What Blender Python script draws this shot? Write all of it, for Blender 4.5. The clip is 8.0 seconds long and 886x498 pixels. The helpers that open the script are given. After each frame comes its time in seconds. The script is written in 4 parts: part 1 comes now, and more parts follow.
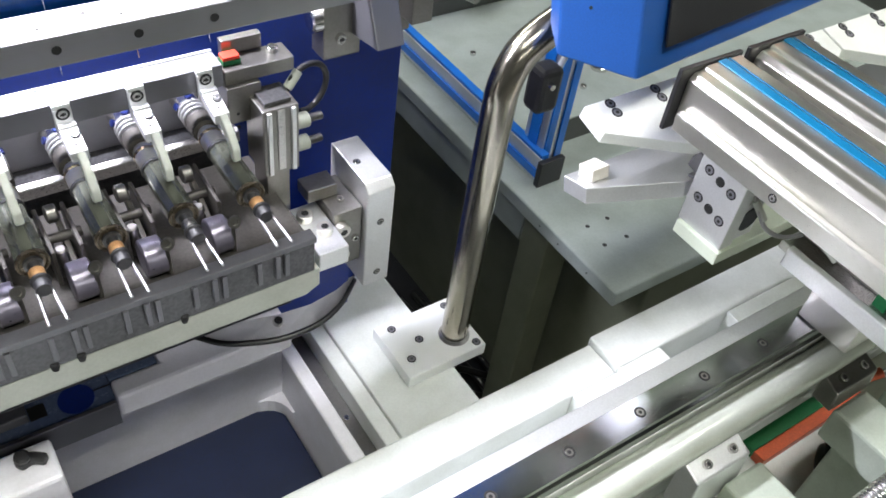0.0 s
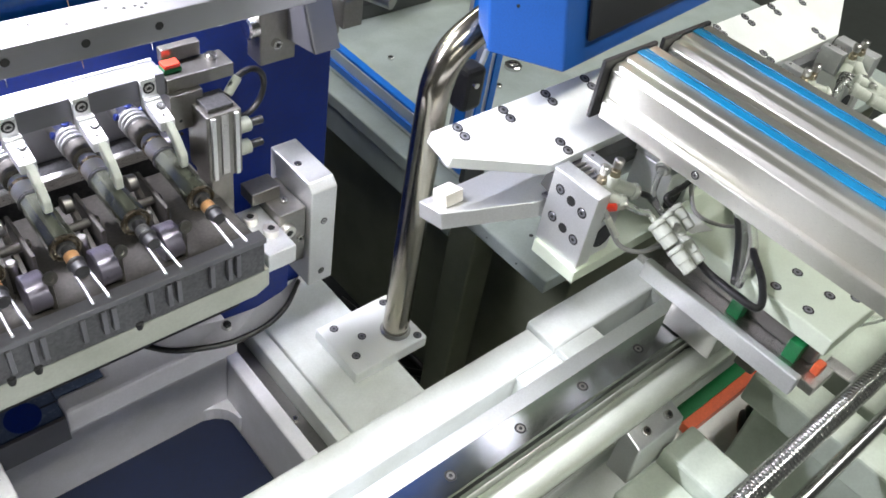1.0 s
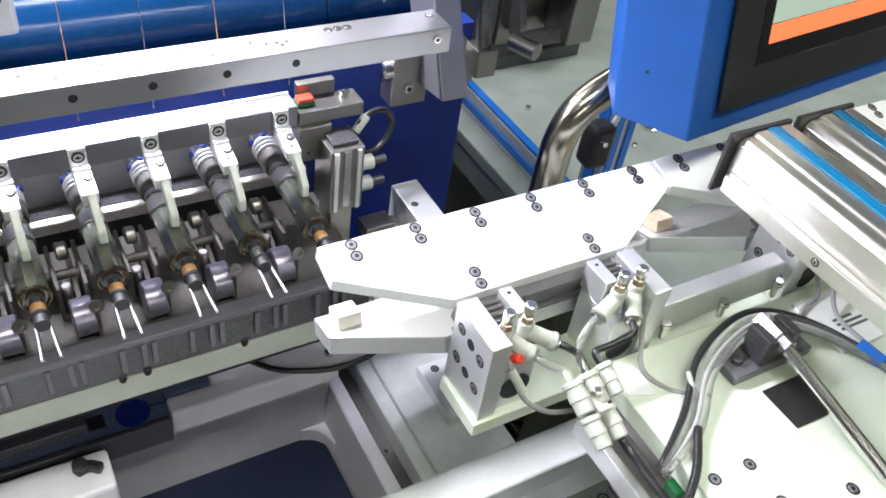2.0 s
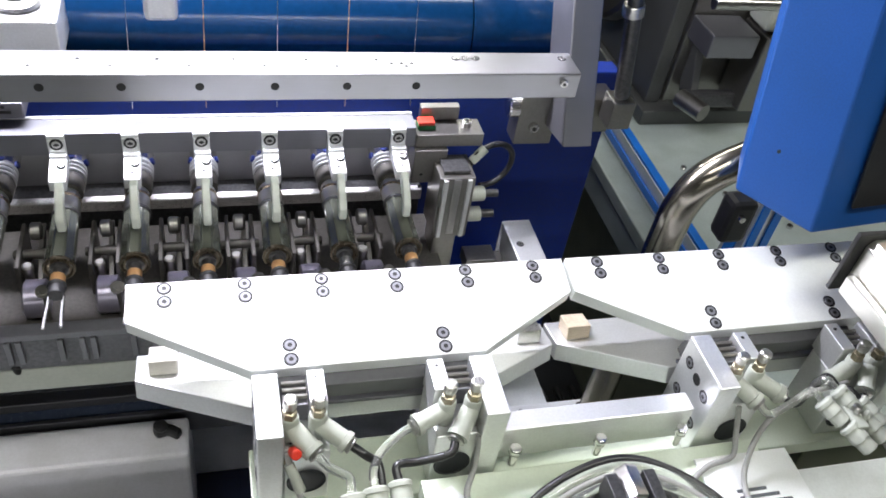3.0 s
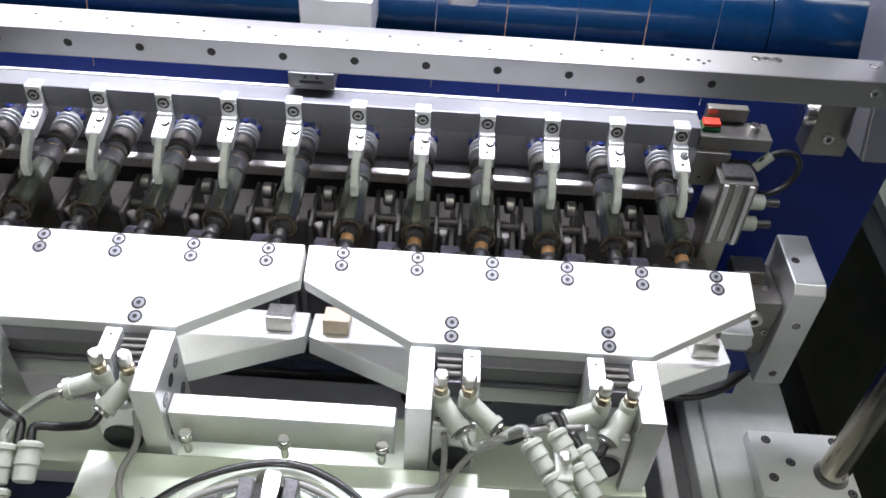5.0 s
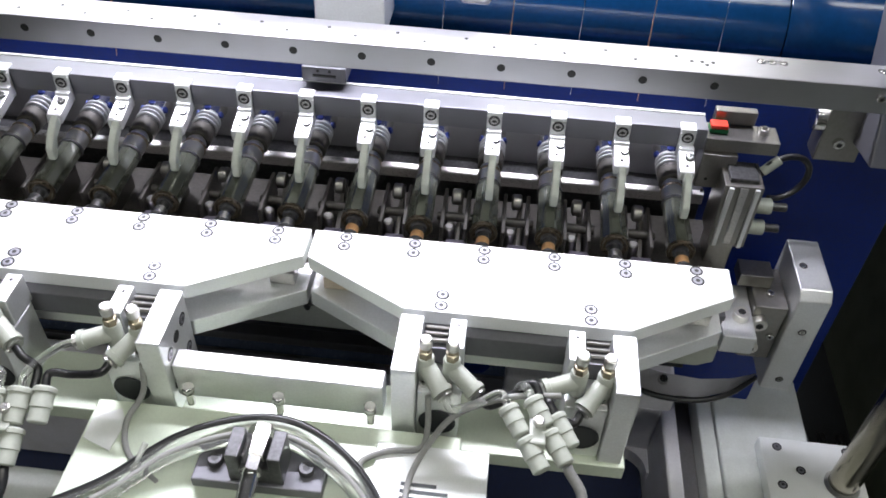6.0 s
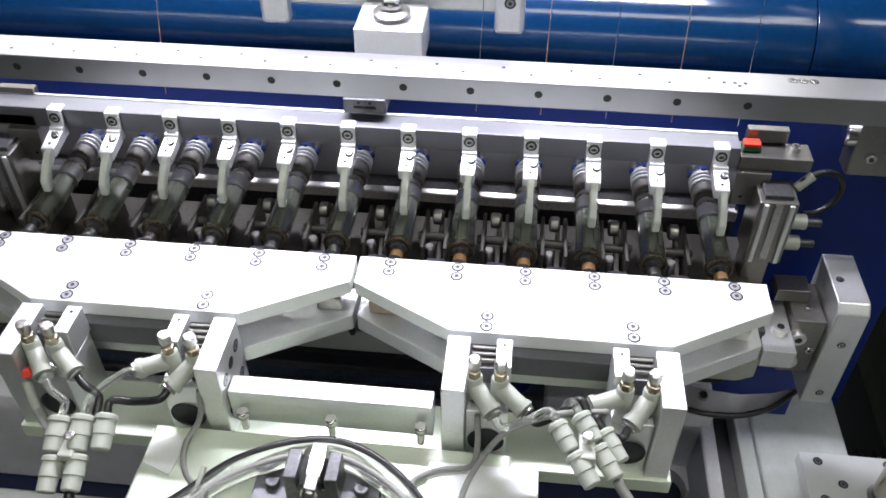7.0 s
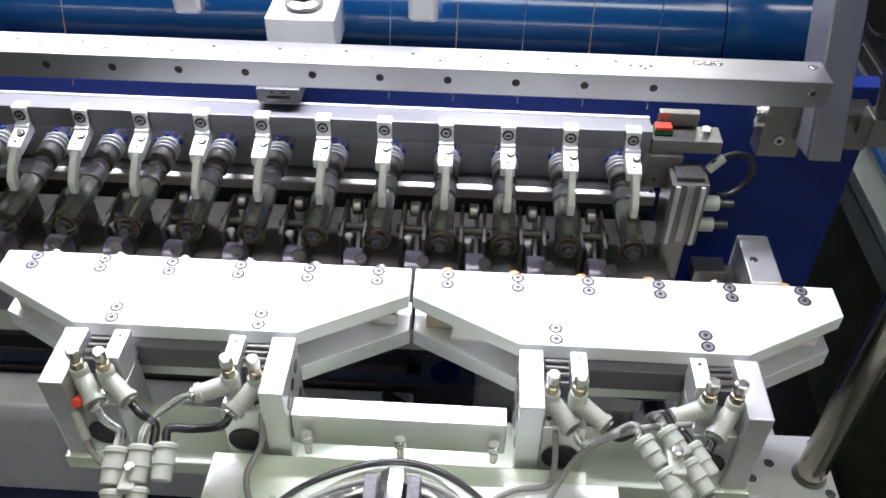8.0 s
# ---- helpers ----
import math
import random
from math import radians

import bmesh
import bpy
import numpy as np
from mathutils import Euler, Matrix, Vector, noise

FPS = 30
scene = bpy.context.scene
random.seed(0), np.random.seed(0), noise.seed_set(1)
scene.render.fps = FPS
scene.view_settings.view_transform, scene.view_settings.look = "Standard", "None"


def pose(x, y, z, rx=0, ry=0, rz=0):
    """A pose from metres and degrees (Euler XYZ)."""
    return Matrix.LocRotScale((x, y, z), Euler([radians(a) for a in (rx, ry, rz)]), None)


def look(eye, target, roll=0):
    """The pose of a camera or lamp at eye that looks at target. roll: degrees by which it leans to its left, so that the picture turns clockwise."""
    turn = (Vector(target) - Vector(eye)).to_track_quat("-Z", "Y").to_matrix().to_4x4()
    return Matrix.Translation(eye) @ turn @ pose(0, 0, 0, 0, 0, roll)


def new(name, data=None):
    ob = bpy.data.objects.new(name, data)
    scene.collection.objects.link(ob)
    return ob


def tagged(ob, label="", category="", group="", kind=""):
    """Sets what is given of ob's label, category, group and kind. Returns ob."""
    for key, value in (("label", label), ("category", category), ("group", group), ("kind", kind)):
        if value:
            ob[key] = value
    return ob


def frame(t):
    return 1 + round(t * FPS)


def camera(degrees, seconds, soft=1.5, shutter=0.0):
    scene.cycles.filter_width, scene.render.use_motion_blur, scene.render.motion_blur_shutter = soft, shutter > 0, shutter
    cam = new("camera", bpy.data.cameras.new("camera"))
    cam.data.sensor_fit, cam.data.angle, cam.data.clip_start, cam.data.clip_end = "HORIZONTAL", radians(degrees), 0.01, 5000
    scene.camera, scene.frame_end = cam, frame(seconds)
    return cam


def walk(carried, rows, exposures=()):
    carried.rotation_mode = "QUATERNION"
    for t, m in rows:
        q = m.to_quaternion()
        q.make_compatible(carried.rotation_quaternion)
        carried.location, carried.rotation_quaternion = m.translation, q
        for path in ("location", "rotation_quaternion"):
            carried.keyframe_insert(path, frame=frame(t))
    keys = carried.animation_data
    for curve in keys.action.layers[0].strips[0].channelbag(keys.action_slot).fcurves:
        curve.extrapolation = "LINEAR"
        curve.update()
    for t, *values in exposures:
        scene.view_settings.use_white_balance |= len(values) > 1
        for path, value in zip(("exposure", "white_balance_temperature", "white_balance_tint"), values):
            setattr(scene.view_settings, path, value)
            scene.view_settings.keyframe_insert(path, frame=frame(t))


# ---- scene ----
cam = camera(54.97, 8.0, soft=1.7)
CAM_ROWS = (
    (0.0, (-0.1408, -0.4114, 1.2960), (0.0858, -0.1363, 0.9453), 8.79),
    (0.5, (-0.1666, -0.4029, 1.2934), (0.0917, -0.1510, 0.9472), 9.49),
    (1.0, (-0.1739, -0.4162, 1.3012), (0.0964, -0.1694, 0.9605), 10.95),
    (1.5, (-0.1796, -0.4186, 1.3037), (0.0756, -0.1482, 0.9694), 10.14),
    (1.7, (-0.1766, -0.4207, 1.3061), (0.0635, -0.1372, 0.9715), 9.51),
    (2.8, (-0.1097, -0.4331, 1.3140), (0.0327, -0.0853, 0.9843), 10.88),
    (3.0, (-0.1141, -0.4343, 1.3143), (0.0137, -0.0835, 0.9817), 10.46),
    (3.5, (-0.1240, -0.4410, 1.3107), (-0.0297, -0.0815, 0.9761), 8.71),
    (4.0, (-0.1314, -0.4426, 1.3095), (-0.0806, -0.0792, 0.9698), 6.46),
    (4.5, (-0.1407, -0.4441, 1.3097), (-0.1219, -0.0801, 0.9674), 5.53),
    (4.7, (-0.1450, -0.4421, 1.3081), (-0.1363, -0.0785, 0.9649), 4.58),
    (5.8, (-0.1412, -0.4358, 1.3093), (-0.1479, -0.0730, 0.9653), 3.29),
    (6.0, (-0.1152, -0.4467, 1.3136), (-0.1424, -0.0858, 0.9686), 2.57),
    (6.5, (-0.0996, -0.4597, 1.3203), (-0.1507, -0.0926, 0.9848), 0.28),
    (7.0, (-0.1289, -0.4589, 1.3214), (-0.1682, -0.0889, 0.9874), -0.11),
    (7.5, (-0.1339, -0.4547, 1.3164), (-0.1495, -0.0832, 0.9821), 0.50),
    (8.0, (-0.0996, -0.4621, 1.3142), (-0.1169, -0.0895, 0.9812), 0.86),
)
EXPOSURES = ((0.0, 0.46), (1.7, 0.42), (2.8, -0.08), (3.5, -0.40), (4.5, -0.66), (6.0, -0.74), (8.0, -0.68))
walk(cam, [(t, look(e, g, r)) for t, e, g, r in CAM_ROWS], EXPOSURES)

# ---- world and light ----
world = bpy.data.worlds.new("hall")
scene.world = world
world.use_nodes = True
world.node_tree.nodes["Background"].inputs["Color"].default_value = (0.5, 0.55, 0.6, 1)
world.node_tree.nodes["Background"].inputs["Strength"].default_value = 0.05


def area_lamp(name, eye, target, sx, sy, watts, colour):
    data = bpy.data.lights.new(name, "AREA")
    data.shape, data.size, data.size_y, data.energy, data.color = "RECTANGLE", sx, sy, watts, colour
    ob = new(name, data)
    ob.matrix_world = look(eye, target)
    return ob


# hall lamps under the ceiling and the work lamp over the winding beam
# Lamps at y -1.0 and -0.7 are unseen, added to brighten tray and arms.
HALL_LAMPS = ((-0.3, -1.0, 23, 2.2), (-0.95, 3.35, 160, 4.1), (1.7, -0.7, 22, 2.2), (-0.9, -4.6, 60, 4.2))
for lx, ly, watts, long in HALL_LAMPS:
    area_lamp("hall_lamp_light", (lx, ly, 3.02), (lx, ly, 0), long, 0.25, watts, (1.0, 1.0, 0.93))
area_lamp("work_lamp_light", (-0.245, 0.115, 1.318), (-0.245, -0.08, 0.96), 0.58, 0.03, 11.5, (0.88, 0.87, 1.0))


# ---- materials ----
def mat(name, colour, rough=0.5, metal=0.0, vary=0.15, scale=60.0, bump=0.1, stretch=(1, 1, 1), stain=0.25, emit=0.0, trans=0.0, coat=0.0):
    m = bpy.data.materials.new(name)
    m.use_nodes = True
    nt = m.node_tree
    p = nt.nodes["Principled BSDF"]
    tc, mp = nt.nodes.new("ShaderNodeTexCoord"), nt.nodes.new("ShaderNodeMapping")
    mp.inputs["Scale"].default_value = [scale * s for s in stretch]
    nt.links.new(tc.outputs["Object"], mp.inputs["Vector"])
    fine, big = nt.nodes.new("ShaderNodeTexNoise"), nt.nodes.new("ShaderNodeTexNoise")
    fine.inputs["Scale"].default_value, fine.inputs["Detail"].default_value = 8.0, 4.0
    big.inputs["Scale"].default_value, big.inputs["Detail"].default_value = 22.0, 3.0
    nt.links.new(mp.outputs[0], fine.inputs["Vector"])
    nt.links.new(tc.outputs["Object"], big.inputs["Vector"])
    ramp = nt.nodes.new("ShaderNodeValToRGB")
    ramp.color_ramp.elements[0].position, ramp.color_ramp.elements[1].position = 0.3, 0.7
    dark = [c * (1 - vary) for c in colour]
    lite = [min(1.0, c * (1 + vary * 0.6)) for c in colour]
    ramp.color_ramp.elements[0].color, ramp.color_ramp.elements[1].color = (*dark, 1), (*lite, 1)
    nt.links.new(fine.outputs["Fac"], ramp.inputs["Fac"])
    mix = nt.nodes.new("ShaderNodeMix")
    mix.data_type, mix.blend_type = "RGBA", "MULTIPLY"
    ramp2 = nt.nodes.new("ShaderNodeValToRGB")
    ramp2.color_ramp.elements[0].position, ramp2.color_ramp.elements[1].position = 0.35, 0.6
    g = 1 - stain * 0.6
    ramp2.color_ramp.elements[0].color, ramp2.color_ramp.elements[1].color = (g, g, g * 0.97, 1), (1, 1, 1, 1)
    nt.links.new(big.outputs["Fac"], ramp2.inputs["Fac"])
    mix.inputs["Factor"].default_value = 1.0
    nt.links.new(ramp.outputs[0], mix.inputs["A"])
    nt.links.new(ramp2.outputs[0], mix.inputs["B"])
    nt.links.new(mix.outputs["Result"], p.inputs["Base Color"])
    rr = nt.nodes.new("ShaderNodeMapRange")
    rr.inputs["To Min"].default_value, rr.inputs["To Max"].default_value = max(0.02, rough * 0.75), min(1.0, rough * 1.3)
    nt.links.new(fine.outputs["Fac"], rr.inputs["Value"])
    nt.links.new(rr.outputs[0], p.inputs["Roughness"])
    if bump:
        b = nt.nodes.new("ShaderNodeBump")
        b.inputs["Strength"].default_value, b.inputs["Distance"].default_value = bump, 0.0005
        nt.links.new(fine.outputs["Fac"], b.inputs["Height"])
        nt.links.new(b.outputs[0], p.inputs["Normal"])
    p.inputs["Metallic"].default_value = metal
    p.inputs["Transmission Weight"].default_value = trans
    p.inputs["Coat Weight"].default_value = coat
    if emit:
        p.inputs["Emission Color"].default_value, p.inputs["Emission Strength"].default_value = (*colour, 1), emit
    return m


ALU = mat("bead_blasted_aluminium", (0.80, 0.81, 0.82), 0.42, 0.85, 0.06, 90, 0.12, stain=0.12)
PLATE = mat("anodised_plate", (0.88, 0.90, 0.89), 0.38, 0.25, 0.04, 120, 0.08, stain=0.08)
BRUSHY = mat("brushed_aluminium_long", (0.74, 0.73, 0.68), 0.30, 0.95, 0.10, 40, 0.12, (25, 1, 25), 0.2)
STEEL = mat("ground_steel", (0.55, 0.54, 0.53), 0.28, 1.0, 0.07, 60, 0.06, (1, 12, 12), 0.12)
CHROME = mat("bright_steel", (0.74, 0.73, 0.72), 0.2, 1.0, 0.1, 60, 0.04)
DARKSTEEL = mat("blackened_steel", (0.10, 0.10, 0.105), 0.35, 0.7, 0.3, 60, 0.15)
BROWNSTEEL = mat("tool_steel", (0.29, 0.28, 0.265), 0.33, 0.95, 0.08, 60, 0.08, stain=0.15)
PIPE = mat("stainless_pipe", (0.43, 0.40, 0.34), 0.20, 1.0, 0.10, 40, 0.05, (6, 6, 1), 0.2)
RAILM = mat("ground_rail_steel", (0.55, 0.56, 0.58), 0.09, 1.0, 0.10, 50, 0.05, (1, 20, 20), 0.25)
SLEEVE = mat("dark_glassy_sleeve", (0.14, 0.15, 0.12), 0.18, 0.6, 0.08, 30, 0.0, (1, 12, 1), stain=0.1, coat=0.6)
BRONZE = mat("bronze_ring", (0.50, 0.40, 0.27), 0.28, 1.0, 0.2, 60, 0.1)
COPPER = mat("copper_winding", (0.80, 0.44, 0.20), 0.32, 0.5, 0.2, 80, 0.5, (1, 30, 1))
BLUEP = mat("deep_blue_paint", (0.001, 0.021, 0.20), 0.55, 0.0, 0.15, 40, 0.1, stain=0.2)
HOODB = mat("blue_hood_enamel", (0.002, 0.023, 0.072), 0.14, 0.0, 0.15, 30, 0.02, stain=0.2)
BLUEBOX = mat("blue_powder_coat", (0.009, 0.072, 0.29), 0.45, 0.0, 0.10, 120, 0.15, stain=0.12)
BLUESTRIP = mat("blue_slot_cover", (0.01, 0.16, 0.62), 0.35, 0.0, 0.1, 60, 0.05)
TEALSTRIP = mat("teal_slot_cover", (0.004, 0.15, 0.32), 0.32, 0.0, 0.1, 60, 0.05)
NAVY = mat("navy_tray_liner", (0.007, 0.014, 0.050), 0.55, 0.0, 0.2, 40, 0.1)
CAST = mat("light_grey_casting_paint", (0.73, 0.76, 0.735), 0.42, 0.0, 0.05, 60, 0.12, stain=0.25)
GREENP = mat("pale_green_paint", (0.50, 0.56, 0.48), 0.40, 0.0, 0.06, 60, 0.1, stain=0.25)
PALE = mat("pale_green_anodised", (0.66, 0.73, 0.60), 0.38, 0.25, 0.04, 80, 0.06, stain=0.12)
TABLEM = mat("grey_green_table_paint", (0.36, 0.41, 0.385), 0.45, 0.0, 0.06, 60, 0.12, stain=0.25)
CABINET = mat("olive_grey_cabinet_paint", (0.19, 0.205, 0.145), 0.45, 0.0, 0.08, 50, 0.1, stain=0.25)
BLACK = mat("black_plastic", (0.018, 0.018, 0.02), 0.40, 0.0, 0.3, 60, 0.1)
RUBBER = mat("black_rubber_hose", (0.012, 0.012, 0.013), 0.30, 0.0, 0.2, 60, 0.05)
WHITEPL = mat("white_grey_plastic", (0.45, 0.475, 0.42), 0.38, 0.0, 0.05, 60, 0.05)
NYLON = mat("natural_nylon", (0.55, 0.58, 0.53), 0.35, 0.0, 0.05, 60, 0.05)
GREYCABLE = mat("grey_cable", (0.30, 0.30, 0.29), 0.45, 0.0, 0.1, 60, 0.05)
CLEAR = mat("clear_air_hose", (0.90, 0.92, 0.90), 0.06, 0.0, 0.03, 60, 0.0, trans=0.92, stain=0.0)
REDL = mat("lit_red_led", (0.62, 0.04, 0.02), 0.4, 0.0, 0.05, 60, 0.0, emit=0.08, stain=0.0)
GREENL = mat("green_plastic", (0.01, 0.16, 0.05), 0.4)
REDP = mat("orange_red_plastic", (0.60, 0.10, 0.03), 0.45)
CREAM = mat("cream_resin_block", (0.70, 0.67, 0.60), 0.5, 0.0, 0.1, 50, 0.12, (1, 1, 8))
RESIN = mat("tan_resin_block", (0.52, 0.44, 0.33), 0.55, 0.0, 0.15, 50, 0.15, (1, 1, 8))
SCREEN = mat("dark_screen_glass", (0.010, 0.011, 0.012), 0.12, 0.0, 0.1, 20, 0.0)
LCD = mat("lit_screen_green", (0.28, 0.36, 0.30), 0.3, emit=0.6, stain=0.0, vary=0.03)
LCDO = mat("lit_screen_orange", (0.85, 0.16, 0.06), 0.3, emit=0.8, stain=0.0, vary=0.03)
FLOORM = mat("dark_hall_floor", (0.05, 0.055, 0.05), 0.5, 0.0, 0.3, 6, 0.1)
WALLM = mat("hall_wall_paint", (0.16, 0.17, 0.17), 0.7, 0.0, 0.06, 4, 0.1)
CEILM = mat("hall_ceiling_paint", (0.26, 0.27, 0.27), 0.8, 0.0, 0.05, 4, 0.1)
LAMPM = mat("lamp_diffuser", (1.0, 1.0, 0.97), 0.5, emit=6.0, stain=0.0, vary=0.0, bump=0)
PAPER = mat("white_paper_label", (0.75, 0.77, 0.75), 0.5, 0.0, 0.03)
PRINT = mat("grey_print", (0.10, 0.11, 0.12), 0.6)
# Flat pieces in this colour stand in for shaded gaps, sockets and slots.
GAPM = mat("recess_shade", (0.012, 0.012, 0.012), 0.5)
BACKM = mat("grey_machine_paint", (0.09, 0.093, 0.09), 0.45, 0.3, 0.12, 50, 0.1)
LIPM = mat("turned_steel_bar", (0.60, 0.64, 0.56), 0.24, 0.25, 0.1, 40, 0.05, (1, 12, 12), 0.2)
# Roller base colour holds the lilac sheen of reflected lamp light.
DARKROLL = mat("lilac_sheen_roller", (0.30, 0.28, 0.36), 0.30, 0.7, 0.08, 40, 0.02, stain=0.15)
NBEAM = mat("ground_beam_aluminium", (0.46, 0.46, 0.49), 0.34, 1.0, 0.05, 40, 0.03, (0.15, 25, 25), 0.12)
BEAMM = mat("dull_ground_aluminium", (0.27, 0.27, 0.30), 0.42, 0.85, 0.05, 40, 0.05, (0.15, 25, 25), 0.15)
# Tray paint is CAST made whiter and lilac: lamp light put into the colour.
TRAYM = mat("lamp_lit_tray_enamel", (0.86, 0.85, 0.91), 0.38, 0.0, 0.04, 60, 0.1, stain=0.2)
SLATE = mat("blue_grey_enamel", (0.12, 0.16, 0.27), 0.25, 0.0, 0.1, 50, 0.05, stain=0.2, coat=0.4)
GUARD = mat("clear_acrylic_sheet", (0.93, 0.92, 0.98), 0.16, 0.0, 0.03, 60, 0.03, trans=0.25, stain=0.1)
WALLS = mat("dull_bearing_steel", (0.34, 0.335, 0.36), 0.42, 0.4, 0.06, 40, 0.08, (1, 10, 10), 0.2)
FRONTM = mat("dull_slotted_steel", (0.15, 0.15, 0.165), 0.42, 0.5, 0.08, 50, 0.08, stain=0.2)
FOOTM = mat("grey_green_bar_paint", (0.40, 0.42, 0.37), 0.42, 0.0, 0.06, 60, 0.1, stain=0.25)
BEDM = mat("brown_grey_bed_steel", (0.085, 0.079, 0.072), 0.40, 0.4, 0.25, 60, 0.15, stain=0.4)
ENDRING = mat("dark_bronze_ring", (0.13, 0.105, 0.075), 0.28, 0.85, 0.05, 60, 0.02, stain=0.1)
STEMM = mat("dull_brass_stem", (0.40, 0.35, 0.26), 0.32, 1.0, 0.2, 80, 0.1)
SCREWB = mat("dark_blue_screw", (0.010, 0.020, 0.12), 0.3, 0.5, 0.15, 60, 0.05)
BRIGHT = mat("bright_collar_steel", (0.84, 0.82, 0.79), 0.36, 1.0, 0.05, 60, 0.02, stain=0.1)
# Near-black colour standing in for deep shade under and behind the machine.
SHADEP = mat("near_black_shade", (0.02, 0.022, 0.026), 0.5, 0.0, 0.25, 40, 0.1)

# ---- building helpers ----
ORIGIN = {}


def thing(name, o, label, category, group="", kind=""):
    ob = new(name)
    ob.location, ob.empty_display_size = o, 0.01
    ORIGIN[ob.name] = Vector(o)
    return tagged(ob, label, category, group, kind)


def part(name, bm, material, parent=None, label="", at=None):
    """One mesh object; bm is in world places, and is moved to the parent's own space."""
    o = Vector(at) if at else ORIGIN[parent.name] if parent else Vector((0, 0, 0))
    bmesh.ops.translate(bm, vec=-o, verts=bm.verts)
    me = bpy.data.meshes.new(name)
    bm.to_mesh(me)
    bm.free()
    for m in material if isinstance(material, (list, tuple)) else [material]:
        me.materials.append(m)
    ob = new(name, me)
    ORIGIN[ob.name] = o
    if parent:
        ob.parent = parent
        ob.location = o - ORIGIN[parent.name]
    else:
        ob.location = o
    if label:
        ob["label"] = label
    return ob


def solo(name, bm, material, at, label, category, group="", kind=""):
    return tagged(part(name, bm, material, None, "", at), label, category, group, kind)


def box(x0, x1, y0, y1, z0, z1, bev=0.0007, bm=None):
    out = bm or bmesh.new()
    made = bmesh.ops.create_cube(out, size=1.0)["verts"]
    for v in made:
        v.co = Vector(((x0 + x1) / 2 + v.co.x * (x1 - x0), (y0 + y1) / 2 + v.co.y * (y1 - y0), (z0 + z1) / 2 + v.co.z * (z1 - z0)))
    if bev:
        edges = {e for v in made for e in v.link_edges}
        bmesh.ops.bevel(out, geom=list(edges), offset=bev, segments=2, affect="EDGES", profile=0.5)
    return out


def prism(poly, lo, hi, axis="z", bev=0.0007, bm=None):
    """A flat outline, pulled from lo to hi along axis."""
    out = bm or bmesh.new()

    def place(a, b, c):
        return {"z": (a, b, c), "x": (c, a, b), "y": (a, c, b)}[axis]

    low = [out.verts.new(place(a, b, lo)) for a, b in poly]
    top = [out.verts.new(place(a, b, hi)) for a, b in poly]
    faces = [out.faces.new(low), out.faces.new(top)]
    for i in range(len(poly)):
        j = (i + 1) % len(poly)
        faces.append(out.faces.new((low[i], low[j], top[j], top[i])))
    bmesh.ops.recalc_face_normals(out, faces=faces)
    if bev:
        bmesh.ops.bevel(out, geom=list({e for f in faces for e in f.edges}), offset=bev, segments=2, affect="EDGES", profile=0.5)
    return out


def turned(p0, way, profile, seg=24, bm=None, mat_index=0):
    """A turned body: profile of (distance along way, radius)."""
    out = bm or bmesh.new()
    way = Vector(way).normalized()
    side = way.orthogonal().normalized()
    other = way.cross(side)
    rings = []
    for s, r in profile:
        c = Vector(p0) + way * s
        rings.append([out.verts.new(c + (side * math.cos(2 * math.pi * k / seg) + other * math.sin(2 * math.pi * k / seg)) * max(r, 1e-5)) for k in range(seg)])
    faces = []
    for n in range(len(rings) - 1):
        flat = abs(profile[n + 1][0] - profile[n][0]) < 1e-6
        for k in range(seg):
            j = (k + 1) % seg
            fc = out.faces.new((rings[n][k], rings[n][j], rings[n + 1][j], rings[n + 1][k]))
            fc.smooth, fc.material_index = not flat, mat_index
            faces.append(fc)
    faces += [out.faces.new(list(reversed(rings[0]))), out.faces.new(rings[-1])]
    for fc in faces[-2:]:
        fc.material_index = mat_index
    bmesh.ops.recalc_face_normals(out, faces=faces)
    sharp = [e for fc in faces for e in fc.edges if len(e.link_faces) == 2 and e.calc_face_angle(0) > 0.6]
    for e in sharp:
        e.smooth = False
    return out


def rod(p0, p1, r, seg=20, bm=None, edge=0.0004):
    d = (Vector(p1) - Vector(p0)).length
    e = min(edge, r * 0.3, d * 0.3)
    return turned(p0, Vector(p1) - Vector(p0), [(0, r - e), (e, r), (d - e, r), (d, r - e)], seg, bm)


def hose(points, r, seg=10, bm=None, steps=8):
    """A bent round hose through the points."""
    out = bm or bmesh.new()
    P = [Vector(p) for p in points]
    P = [2 * P[0] - P[1]] + P + [2 * P[-1] - P[-2]]
    path = []
    for i in range(1, len(P) - 2):
        for k in range(steps):
            t = k / steps
            a, b, c, d = P[i - 1 : i + 3]
            path.append(0.5 * (2 * b + (c - a) * t + (2 * a - 5 * b + 4 * c - d) * t * t + (3 * b - a - 3 * c + d) * t**3))
    path.append(P[-2])
    way = (path[1] - path[0]).normalized()
    side = way.orthogonal().normalized()
    rings = []
    for i, c in enumerate(path):
        way = (path[min(i + 1, len(path) - 1)] - path[max(i - 1, 0)]).normalized()
        side = (side - way * side.dot(way)).normalized()
        other = way.cross(side)
        rings.append([out.verts.new(c + (side * math.cos(2 * math.pi * k / seg) + other * math.sin(2 * math.pi * k / seg)) * r) for k in range(seg)])
    faces = []
    for n in range(len(rings) - 1):
        for k in range(seg):
            j = (k + 1) % seg
            fc = out.faces.new((rings[n][k], rings[n][j], rings[n + 1][j], rings[n + 1][k]))
            fc.smooth = True
            faces.append(fc)
    faces += [out.faces.new(list(reversed(rings[0]))), out.faces.new(rings[-1])]
    bmesh.ops.recalc_face_normals(out, faces=faces)
    return out


